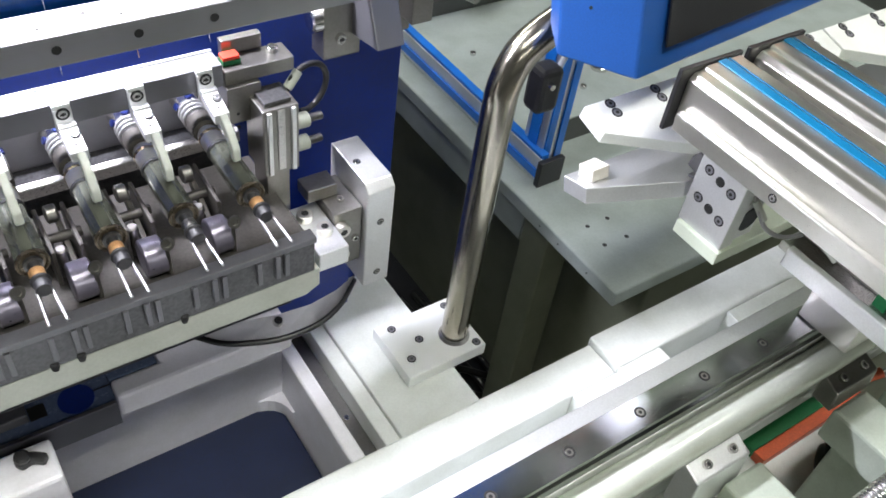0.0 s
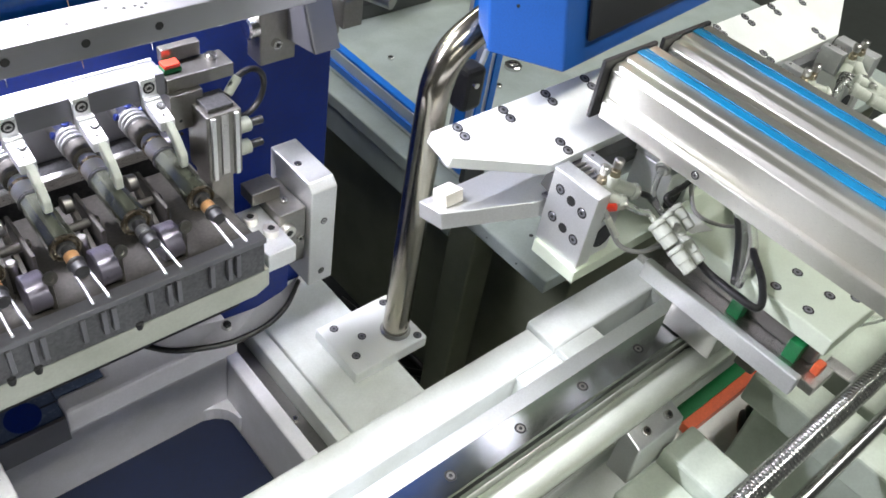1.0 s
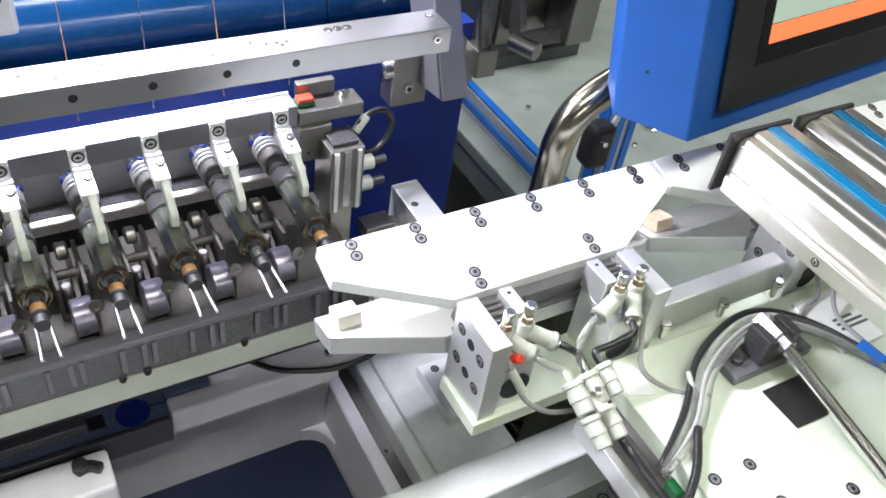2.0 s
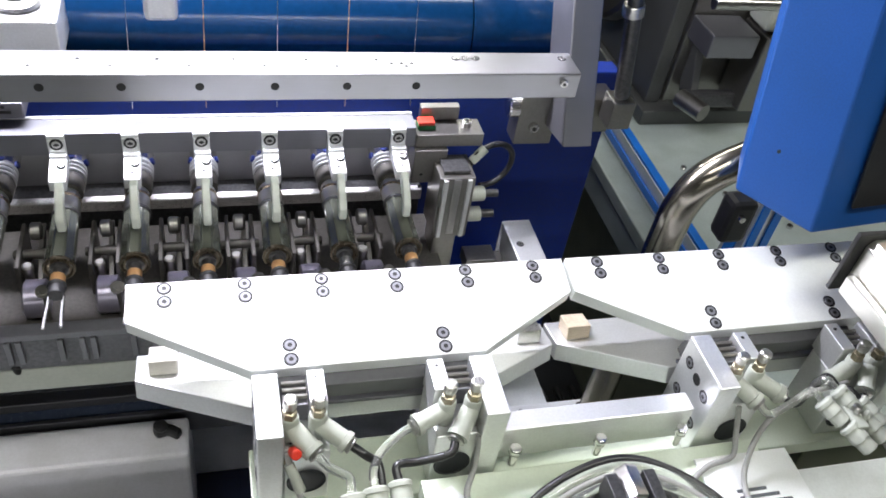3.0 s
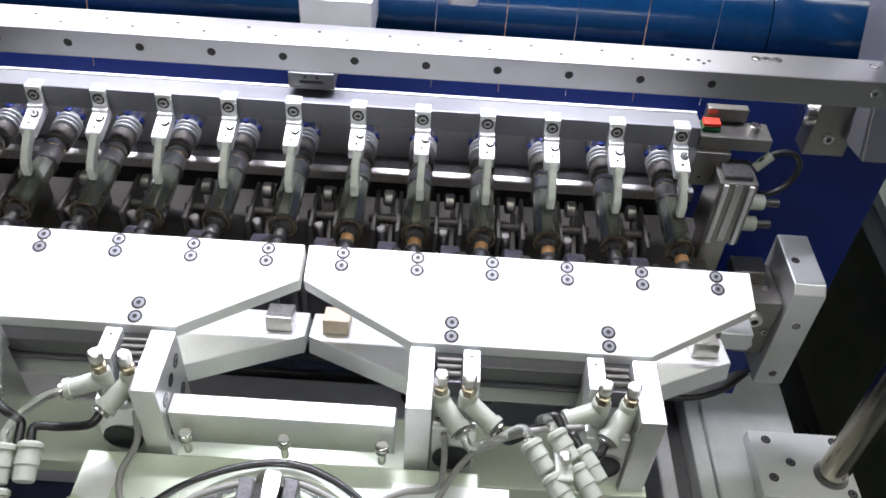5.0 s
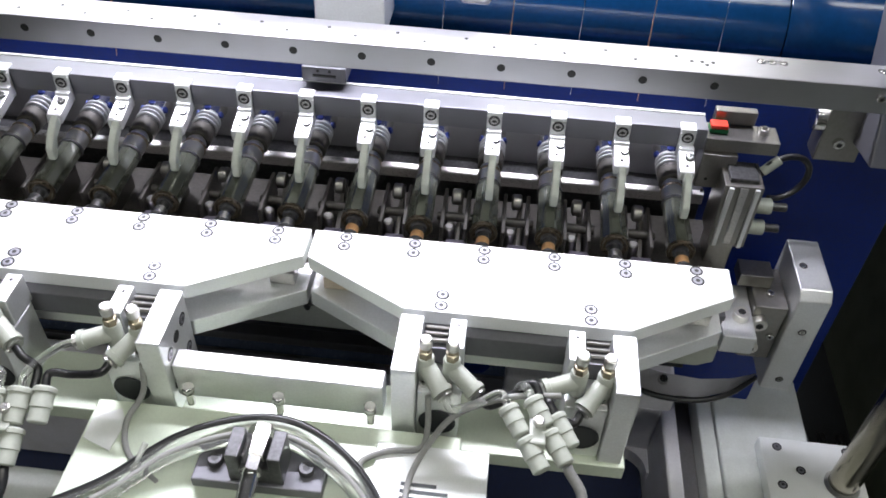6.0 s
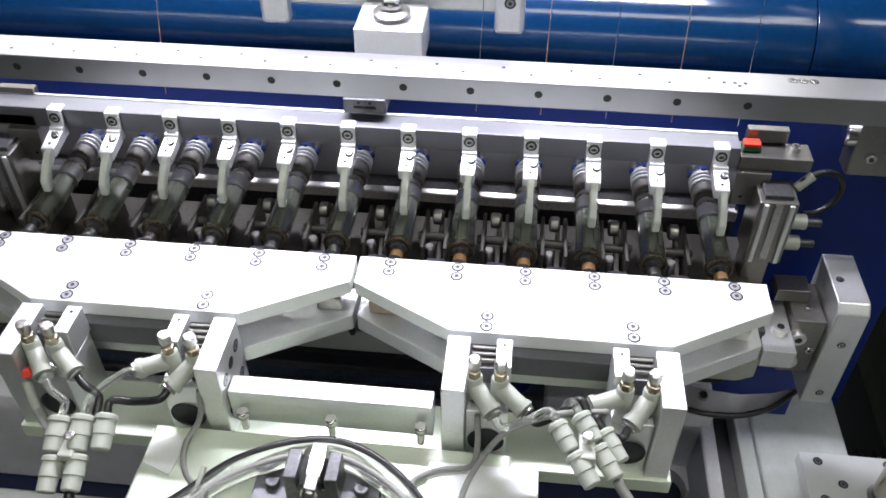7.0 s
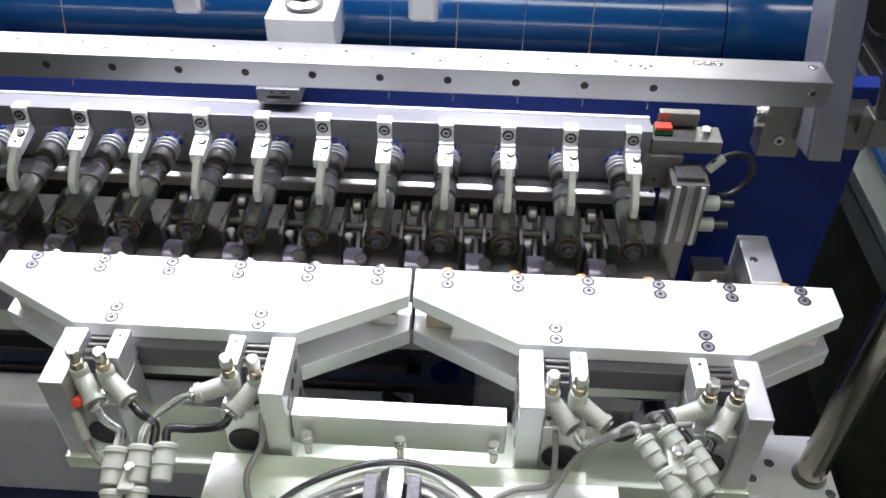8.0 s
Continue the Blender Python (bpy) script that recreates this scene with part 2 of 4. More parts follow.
def faceted(x, y0, y1, r0, r1, sides=8, edge=5.0):
    """A tapered barrel along -y with flat sides and narrow chamfers between them."""
    bm = bmesh.new()
    angles = [math.radians(360 / sides * (k + 0.5) + d) for k in range(sides) for d in (-edge, edge)]
    rings = [[bm.verts.new((x + r * math.cos(a), y, SZ + r * math.sin(a))) for a in angles] for y, r in ((y0, r0), (y1, r1))]
    n = len(angles)
    for k in range(n):
        bm.faces.new((rings[0][k], rings[0][(k + 1) % n], rings[1][(k + 1) % n], rings[1][k]))
    bm.faces.new(rings[0])
    bm.faces.new(rings[1])
    bmesh.ops.recalc_face_normals(bm, faces=bm.faces[:])
    return bm


def hexhole(bm, p, way, r, mat_index=1):
    """A flat dark hexagon on a screw head; the colour gives the key socket's shade."""
    turned(p, way, [(0, r), (0.00012, r)], 6, bm, mat_index)


def screw_mesh(r, rise=0.0004, ring=1.45):
    """A socket screw: flat dark disc for the counterbore's shaded gap, head, key socket. Points up the z axis, from the
    surface.
    """
    bm = bmesh.new()
    turned((0, 0, -0.001), (0, 0, 1), [(0, r * ring), (0.0011, r * ring), (0.00115, r * (ring - 0.05))], 20, bm, 1)
    turned((0, 0, -0.001), (0, 0, 1), [(0, r), (0.001 + rise - 0.0002, r), (0.001 + rise, r * 0.9)], 20, bm, 0)
    hexhole(bm, (0, 0, rise), (0, 0, 1), r * 0.48)
    return bm


def head_mesh(r, h):
    """A socket screw standing on a surface, along z."""
    bm = bmesh.new()
    turned((0, 0, -0.001), (0, 0, 1), [(0, r), (0.001 + h * 0.9, r), (0.001 + h, r * 0.88)], 20, bm, 0)
    hexhole(bm, (0, 0, h), (0, 0, 1), r * 0.5)
    return bm


def screw_data(name, bm, mats):
    me = bpy.data.meshes.new(name)
    bm.to_mesh(me)
    bm.free()
    for m in mats:
        me.materials.append(m)
    return me


SCREW = screw_data("screw", screw_mesh(0.0027, 0.0004, 1.42), [BEAMM, GAPM])
SMALL = screw_data("screw", screw_mesh(0.0019), [CHROME, GAPM])
HEAD = screw_data("screw", head_mesh(0.0035, 0.0035), [CHROME, GAPM])
HEADS = screw_data("screw", head_mesh(0.0025, 0.0025), [CHROME, GAPM])
CLAMPSCREW = screw_data("screw", screw_mesh(0.0025, 0.0004, 1.5), [STEEL, GAPM])
RAILSCREW = screw_data("screw", screw_mesh(0.0030, 0.0002, 1.4), [BROWNSTEEL, GAPM])
# Bores are flat dark discs; their colour paints the shade inside.
HOLE = screw_data("bore", turned((0, 0, -0.001), (0, 0, 1), [(0, 0.0024), (0.00112, 0.0024)], 18), [GAPM])
PINHOLE = screw_data("bore", turned((0, 0, -0.001), (0, 0, 1), [(0, 0.0011), (0.00112, 0.0011)], 12), [GAPM])
BOLT = screw_data("screw", head_mesh(0.0054, 0.0055), [BRIGHT, GAPM])
CAPSCREW = screw_data("screw", head_mesh(0.0038, 0.0035), [DARKSTEEL, GAPM])
WIDEHOLE = screw_data("bore", turned((0, 0, -0.001), (0, 0, 1), [(0, 0.0036), (0.00112, 0.0036)], 20), [GAPM])
FRONT = pose(0, 0, 0, 90, 0, 0)
LEFTW = pose(0, 0, 0, 0, -90, 0)
RIGHTW = pose(0, 0, 0, 0, 90, 0)


def fix(data, parent, at, turn=None, name="screw"):
    o = new(name, data)
    ORIGIN[o.name] = Vector(at)
    o.parent = parent
    o.matrix_basis = Matrix.Translation(Vector(at) - ORIGIN[parent.name]) @ (turn or Matrix.Identity(4))
    return o


PITCH = 0.04
ROW_L, ROW_R = -0.60, 0.035
SZ = 0.961  # height of the spindle axes


# ---- the hall ----
def hall():
    tagged(part("floor", box(-4, 4, -6.0, 4.5, -0.1, 0, 0), FLOORM), "dark worn workshop floor", "floor", kind="structure")
    # Ceiling and walls are unseen, added and kept dark for contrast in reflections.
    tagged(part("ceiling", box(-4.1, 4.1, -6.1, 4.6, 3.2, 3.3, 0), CEILM), "unseen workshop ceiling, kept dark for reflections", "ceiling", kind="structure")
    for name, b in (("wall_north", (-4, 4, 4.5, 4.6)), ("wall_south", (-4, 4, -6.1, -6.0)), ("wall_east", (4, 4.1, -6.1, 4.6)), ("wall_west", (-4.1, -4, -6.1, 4.6))):
        tagged(part(name, box(*b, 0, 3.2, 0), WALLM), "unseen workshop wall, kept dark for reflections", "wall", kind="structure")
    for x, y, _, long in HALL_LAMPS:
        t = thing("ceiling_light", (x, y, 3.2), "long white strip light, out of view under the ceiling", "ceiling light", "hall lights")
        part("housing", box(x - long / 2 - 0.05, x + long / 2 + 0.05, y - 0.16, y + 0.16, 3.06, 3.2, 0.004), WHITEPL, t)
        part("diffuser", box(x - long / 2, x + long / 2, y - 0.125, y + 0.125, 3.04, 3.06, 0.002), LAMPM, t)
    w = thing("work_lamp", (-0.245, 0.125, 1.34), "slim white work lamp on arms behind the winding row", "work lamp")
    part("housing", box(-0.545, 0.055, 0.100, 0.160, 1.325, 1.355, 0.004), WHITEPL, w)
    for x in (-0.50, 0.02):
        part("post", box(x - 0.01, x + 0.01, 0.4705, 0.4895, 1.2005, 1.355, 0.002), ALU, w)
        part("arm", box(x - 0.01, x + 0.01, 0.1605, 0.47, 1.331, 1.349, 0.002), ALU, w)


# ---- winding machine ----
def spindle(k):
    x = -PITCH * k
    t = thing("winding_spindle", (x, 0, SZ), "dark steel winding spindle with ribbed neck and bright collar", "spindle", "row of winding spindles")
    part("rear_head", turned((x, 0.0475, SZ), (0, -1, 0), [(0, 0.0066), (0.001, 0.0086), (0.0165, 0.0086), (0.0172, 0.0070)]), CHROME, t)
    for a in (20, 90, 160):
        c = Vector((math.cos(math.radians(a)), 0, math.sin(math.radians(a))))
        part("set_screw", turned(Vector((x, 0.0325, SZ)) + c * 0.0080, c, [(0, 0.0024), (0.0016, 0.0024), (0.0020, 0.0018)], 12), SCREWB, t, "dark blue set screw")
    part("neck_sleeve", turned((x, 0.0301, SZ), (0, -1, 0), [(0, 0.0062), (0.0004, 0.0078), (0.0122, 0.0078), (0.0126, 0.0066)]), DARKSTEEL, t)
    for n in range(3):
        part("rib_ring", turned((x, 0.0292 - 0.0040 * n, SZ), (0, -1, 0), [(0, 0.0076), (0.0001, 0.0088), (0.0004, 0.0091), (0.0014, 0.0091), (0.0017, 0.0088), (0.0018, 0.0076)]), ALU, t)
    prof = [(0, 0.0070), (0.0006, 0.0084)]
    for n in range(5):
        prof += [(0.0012 + n * 0.0021, 0.0088 - 0.0001 * n), (0.0021 + n * 0.0021, 0.0085 - 0.0001 * n)]
    part("knurled_sleeve", turned((x, 0.0174, SZ), (0, -1, 0), prof + [(0.0118, 0.0082), (0.0124, 0.0066)]), BEDM, t, "dark knurled sleeve")
    part("collar", turned((x, 0.0049, SZ), (0, -1, 0), [(0, 0.0055), (0.002, 0.0066), (0.007, 0.0068), (0.0075, 0.0074), (0.0160, 0.0074), (0.0195, 0.0060)]), BRIGHT, t)
    part("bronze_band", turned((x, -0.0012, SZ), (0, -1, 0), [(0, 0.0072), (0.0004, 0.0078), (0.0022, 0.0078), (0.0026, 0.0072)]), BRONZE, t)
    part("flange", turned((x, -0.0147, SZ), (0, -1, 0), [(0, 0.0062), (0.0006, 0.0082), (0.0022, 0.0082), (0.0028, 0.0070)]), DARKSTEEL, t)
    tube = faceted(x, -0.0176, -0.0581, 0.0076, 0.0083)
    part("barrel", tube, SLEEVE, t, "dark eight-sided barrel")
    prof = [(0, 0.0074), (0.0004, 0.0085), (0.0016, 0.0088), (0.0028, 0.0085), (0.0031, 0.0076), (0.0018, 0.0066), (0.0018, 0.0050)]
    part("end_ring", turned((x, -0.0582, SZ), (0, -1, 0), prof, 28), ENDRING, t, "dark bronze end ring")
    part("tip", turned((x, -0.0600, SZ), (0, -1, 0), [(0, 0.0050), (0.0018, 0.0050), (0.0022, 0.0036), (0.0058, 0.0034), (0.0062, 0.0028)], 20), DARKSTEEL, t)
    return t


def bobbin(k):
    x = -PITCH * k
    t = thing("coil_bobbin", (x, -0.07, SZ), "small wound copper coil bobbin with two tinned pins", "bobbin", "bobbins on the spindles")
    copper = k in (0, 2, 3, 4, 5)
    part("winding", turned((x, -0.0665, SZ), (0, -1, 0), [(0, 0.0036), (0.0005, 0.0041), (0.0068, 0.0041), (0.0072, 0.0036)]), COPPER if copper else STEEL, t, "copper wire winding" if copper else "pale wire winding")
    part("flange", turned((x, -0.0735, SZ), (0, -1, 0), [(0, 0.0050), (0.0015, 0.0052), (0.0025, 0.0042), (0.008, 0.0042), (0.0085, 0.0034)]), BLACK, t, "black moulded flange")
    for d in (-0.0035, 0.0035):
        part("pin", rod((x + d, -0.080, SZ - 0.001), (x + d * 1.25, -0.1045, SZ - 0.001), 0.0011, 10), CHROME, t)
    return t


def wire_clamp(k):
    x = -PITCH * k
    t = thing("wire_clamp", (x, 0, 1.0), "white metal wire clamp with a nylon finger over a spindle", "wire clamp", "row of wire clamps")
    part("tab", box(x - 0.0048, x + 0.0048, -0.0035, -0.0005, 0.990, 1.0075, 0.0006), ALU, t)
    part("cap", box(x - 0.0048, x + 0.0048, -0.0032, 0.0055, 1.0077, 1.0105, 0.0006), PLATE, t)
    part("arm", prism([(-0.0005, 0.9925), (-0.004, 0.9995), (-0.0075, 0.9995), (-0.0080, 0.9975), (-0.024, 0.9935), (-0.024, 0.987), (-0.006, 0.9900)], x - 0.0042, x + 0.0052, "x", 0.0006), ALU, t)
    part("finger", prism([(-0.0195, 0.9945), (-0.027, 0.9920), (-0.034, 0.9870), (-0.0410, 0.9790), (-0.0410, 0.9705), (-0.0370, 0.9705), (-0.031, 0.9810), (-0.0195, 0.9875)], x - 0.0012, x + 0.0036, "x", 0.0010), NYLON, t, "milky nylon finger")
    fix(CLAMPSCREW, t, (x, -0.0035, 1.0045), FRONT)
    part("screw_slot", box(x - 0.0016, x + 0.0016, -0.0042, -0.0038, 1.0040, 1.0050, 0), GAPM, t)
    for d in (-0.0012, 0.0022):
        fix(SMALL, t, (x + d, -0.0105 - d, 0.9970 + d * 0.25), pose(0, 0, 0, 15, 0, 0))
    fix(PINHOLE, t, (x + 0.0005, -0.0190, 0.9948), pose(0, 0, 0, 15, 0, 0), "bore")
    return t


def spindle_bank():
    t = thing("spindle_bank", (-0.25, 0.02, 0.86), "grey steel spindle bank with slotted front bar", "machine bank")
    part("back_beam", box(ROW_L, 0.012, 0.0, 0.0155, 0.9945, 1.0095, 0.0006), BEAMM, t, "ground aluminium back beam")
    part("back_strip", box(ROW_L, 0.012, 0.0157, 0.0180, 0.9945, 1.0100, 0.0004), ALU, t)
    part("bearing_wall", box(ROW_L, 0.03, 0.047, 0.060, 0.90, 0.9700, 0.001), WALLS, t, "dull grey bearing wall")
    part("bright_ledge", prism([(0.0272, 0.928), (0.0272, 0.9354), (0.0278, 0.9362), (0.0309, 0.9376), (0.0315, 0.9376), (0.0315, 0.928)], ROW_L, 0.03, "x", 0.0003), STEEL, t, "bright polished ledge")
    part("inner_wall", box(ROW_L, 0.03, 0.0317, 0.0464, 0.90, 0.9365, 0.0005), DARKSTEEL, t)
    part("bed_plate", box(ROW_L, 0.034, -0.066, 0.0230, 0.895, 0.918, 0.001), BEDM, t, "oily brown-grey bed plate")
    part("front_bar", box(ROW_L, 0.034, -0.0750, -0.0665, 0.8945, 0.9215, 0.0008), DARKSTEEL, t)
    part("front_strip", box(ROW_L, 0.034, -0.0775, -0.0680, 0.9217, 0.9262, 0.0006), FRONTM, t)
    # lower_bar and under_bar are near black to paint the shaded cavity below.
    part("lower_bar", box(ROW_L, 0.036, -0.056, -0.022, 0.8590, 0.8730, 0.001), DARKSTEEL, t)
    part("foot_bar", prism([(ROW_L, 0.8735), (0.028, 0.8735), (0.038, 0.879), (0.038, 0.894), (ROW_L, 0.894)], -0.0745, -0.03, "y", 0.001), FOOTM, t)
    part("under_bar", box(ROW_L, 0.03, -0.048, -0.02, 0.838, 0.8585, 0.001), SHADEP, t)
    for k in range(15):
        x = -PITCH * k
        comb = box(x + 0.006, x + 0.009, -0.0785, -0.0751, 0.903, 0.9215, 0.0003)
        for d in (-0.006, 0.012):
            box(x + d, x + d + 0.003, -0.0785, -0.0751, 0.903, 0.9215, 0.0003, comb)
        part("comb_tooth", comb, FRONTM, t)
    for k in range(14):
        x = -PITCH * k - PITCH / 2
        part("guide_wheel", turned((x - 0.0045, -0.049, 0.927), (1, 0, 0), [(0, 0.010), (0.001, 0.0115), (0.012, 0.0115), (0.013, 0.010)], 28), DARKROLL, t, "polished guide roller with lilac sheen in its colour")
        g = box(x - 0.009, x - 0.0065, -0.040, 0.0, 0.9182, 0.944, 0.0006)
        box(x + 0.0065, x + 0.009, -0.040, 0.0, 0.9182, 0.944, 0.0006, g)
        rod((x - 0.012, -0.022, 0.938), (x + 0.012, -0.022, 0.938), 0.003, 14, g)
        part("roller_bracket", g, BEDM, t)
        part("guide_blade", prism([(-0.034, 0.9182), (-0.027, 0.9182), (-0.0225, 0.9270), (-0.0275, 0.9270)], x + 0.0070, x + 0.0088, "x", 0.0004), ALU, t, "bright slanted guide blade")
        part("guide_lever", prism([(-0.052, 0.920), (-0.046, 0.920), (-0.012, 0.932), (0.002, 0.942), (-0.006, 0.943), (-0.020, 0.937)], x + 0.0010, x + 0.0042, "x", 0.0005), BEDM, t)
        part("guide_pin", turned((x - 0.003, -0.034, 0.9185), (0, 0, 1), [(0, 0.0026), (0.017, 0.0026), (0.0175, 0.0034), (0.021, 0.0034), (0.022, 0.0024)], 14), BROWNSTEEL, t)
        part("eye_ring", turned((x + 0.0085, -0.0600, 0.9440), (0.2, -1, 0.4), [(0, 0.0020), (0, 0.0040), (0.0016, 0.0040), (0.0016, 0.0022), (0.0004, 0.0020)], 18), BROWNSTEEL, t)
        part("eye_stem", rod((x + 0.0085, -0.0585, 0.9185), (x + 0.0085, -0.0585, 0.9405), 0.0013, 8), BROWNSTEEL, t)
        part("spring_wheel", turned((x - 0.0035, -0.008, 0.944), (1, 0, 0), [(0, 0.004), (0.001, 0.0055), (0.006, 0.0055), (0.007, 0.004)], 20), BROWNSTEEL, t)
    part("under_rod", rod((ROW_L, -0.010, 0.832), (-0.075, -0.010, 0.832), 0.0045, 16), STEEL, t)
    part("under_rod", rod((ROW_L, -0.006, 0.808), (-0.082, -0.006, 0.808), 0.0035, 16), BROWNSTEEL, t)
    part("status_lamp", turned((-0.180, -0.0165, 0.826), (0, -1, 0), [(0, 0.0012), (0.002, 0.0012), (0.0026, 0.0006)], 10), REDL, t, "tiny red status lamp")
    part("lamp_bracket", box(-0.183, -0.177, -0.0163, -0.0020, 0.822, 0.8275, 0.0005), DARKSTEEL, t)
    for x in (-0.052, -0.112, -0.1265, -0.232, -0.352, -0.472):
        part("stop_pin", turned((x, -0.0720, 0.8905), (0, -0.25, 1), [(0, 0.0030), (0.0070, 0.0030), (0.0078, 0.0022)], 12), BLACK, t, "small black stop pin")


def bank_end():
    t = thing("end_bracket", (0.095, -0.02, 0.835), "silver aluminium end bracket beside the spindle bank", "bracket")
    part("block", prism([(0.0, 0.9275), (-0.047, 0.9275), (-0.053, 0.9215), (-0.053, 0.832), (0.0, 0.832)], 0.0845, 0.1055, "x", 0.0010), ALU, t)
    fix(SMALL, t, (0.0907, -0.0255, 0.9275))
    fix(SMALL, t, (0.0955, -0.053, 0.893), FRONT)
    fix(SMALL, t, (0.0955, -0.053, 0.843), FRONT)
    u = thing("clamp_block", (0.066, -0.03, 0.88), "brown tool-steel clamp block with bright screws", "clamp block")
    part("body", box(0.062, 0.0835, -0.048, -0.010, 0.858, 0.908, 0.001), BROWNSTEEL, u)
    part("top_block", box(0.052, 0.074, -0.030, -0.014, 0.908, 0.918, 0.0008), BROWNSTEEL, u)
    part("side_plate", box(0.040, 0.0615, -0.070, -0.022, 0.885, 0.9005, 0.0008), ALU, u)
    for p, turn in (((0.073, -0.036, 0.908), None), ((0.047, -0.035, 0.9005), None), ((0.053, -0.052, 0.9005), None), ((0.067, -0.048, 0.895), FRONT), ((0.067, -0.048, 0.872), FRONT), ((0.078, -0.048, 0.882), FRONT)):
        fix(BOLT if p[0] < 0.07 else HEADS, u, p, turn)


def slide_cylinder(x0, side):
    """The small slide cylinder with its sensor at an end of the row; side: 1 towards +x."""
    def X(a):
        return x0 + side * a

    t = thing("slide_cylinder", (x0, 0.0, 0.90), "silver pneumatic slide cylinder with lit red and green sensor", "pneumatic cylinder")

    def bx(a, b, *r, **k):
        lo, hi = sorted((X(a), X(b)))
        return box(lo, hi, *r, **k)

    part("cap_plate", bx(0.013, 0.058, 0.000, 0.018, 0.994, 1.0035), BROWNSTEEL, t)
    part("upper_body", bx(0.012, 0.034, -0.004, 0.012, 0.968, 0.994), BROWNSTEEL, t)
    part("cylinder_body", bx(0.026, 0.050, -0.022, 0.004, 0.935, 0.985), BROWNSTEEL, t)
    part("dark_top", bx(0.029, 0.047, -0.018, 0.000, 0.985, 0.988), DARKSTEEL, t)
    part("groove", bx(0.0355, 0.0405, -0.0228, -0.020, 0.938, 0.984, bev=0.0003), STEEL, t)
    for a in (0.0285, 0.0445):
        part("rib", bx(a, a + 0.003, -0.0240, -0.0215, 0.936, 0.984, bev=0.0004), ALU, t)
    part("stem", bx(0.028, 0.044, -0.020, 0.0, 0.895, 0.934), BROWNSTEEL, t)
    part("sensor_green", bx(0.0145, 0.026, 0.0055, 0.0135, 1.0036, 1.0066, bev=0.0005), GREENL, t, "green sensor base")
    part("sensor_red", bx(0.0148, 0.0255, 0.0058, 0.0132, 1.0067, 1.0092, bev=0.0005), REDL, t, "lit red sensor lamp")
    part("sensor_bar", bx(0.018, 0.044, 0.016, 0.022, 1.004, 1.014), BROWNSTEEL, t)
    fix(HEAD, t, (X(0.0483), 0.0105, 1.0036))
    for z in (0.962, 0.944):
        f = part("fitting", rod((X(0.050), -0.010, z), (X(0.062), -0.010, z), 0.0052, 16), WHITEPL, t, "white push-in fitting")
        rod_ = rod((X(0.0621), -0.010, z), (X(0.072), -0.010, z), 0.0028, 12)
        part("nozzle", rod_, DARKSTEEL, f)
    for z in (0.975, 0.965):
        fix(PINHOLE, t, (X(0.018), -0.004, z), FRONT, "bore")
    if side > 0:
        ring = [(0.068 + 0.017 * math.cos(a), 0.004 + 0.005 * math.cos(a), 0.975 + 0.017 * math.sin(a)) for a in [math.radians(d) for d in range(200, -130, -22)]]
        hz = solo("air_hose", hose(ring, 0.0021), RUBBER, ring[0], "black air hose looped beside the cylinder", "hose")
        part("white_elbow", rod(ring[2], ring[4], 0.0032, 14), WHITEPL, hz)


def nozzle_beam():
    t = thing("nozzle_beam", (-0.25, 0, 1.05), "bright aluminium wire nozzle beam with bored holes", "nozzle beam")
    part("bar", box(-0.62, 0.1025, -0.0235, 0.001, 1.046, 1.063, 0.0007), NBEAM, t)
    for k in range(14):
        x = 0.0013 - PITCH * k
        fix(HOLE, t, (x, -0.0235, 1.0552), FRONT, "bore")
        for d in (-0.005, -0.0215):
            fix(PINHOLE, t, (x + d, -0.008 if d < -0.01 else -0.015, 1.063), None, "bore")
        if k < 12:
            part("nozzle", turned((x + 0.001, -0.006, 1.0465), (0, 0, -1), [(0, 0.0016), (0.006, 0.0013), (0.011, 0.0006)], 10), CHROME, t)
    for d in (0.0, 0.006, 0.012):
        fix(SMALL, t, (0.028 + d, -0.006, 1.063))
        fix(PINHOLE, t, (-0.012 + d, -0.012, 1.063), None, "bore")
    fix(HEADS, t, (0.0918, -0.0235, 1.0570), FRONT)
    fix(SMALL, t, (0.0955, -0.006, 1.063))
    for k in (0, 1, 2, 3, 4, 9):
        x = 0.004 - PITCH * k
        solo("magnet_wire", rod((x, -0.006, 1.03), (x + 0.004, 0.040, 1.20), 0.00022, 6), COPPER if k % 2 else CHROME, (x, -0.006, 1.03), "fine straight magnet wire running up from a nozzle", "wire", "magnet wires")


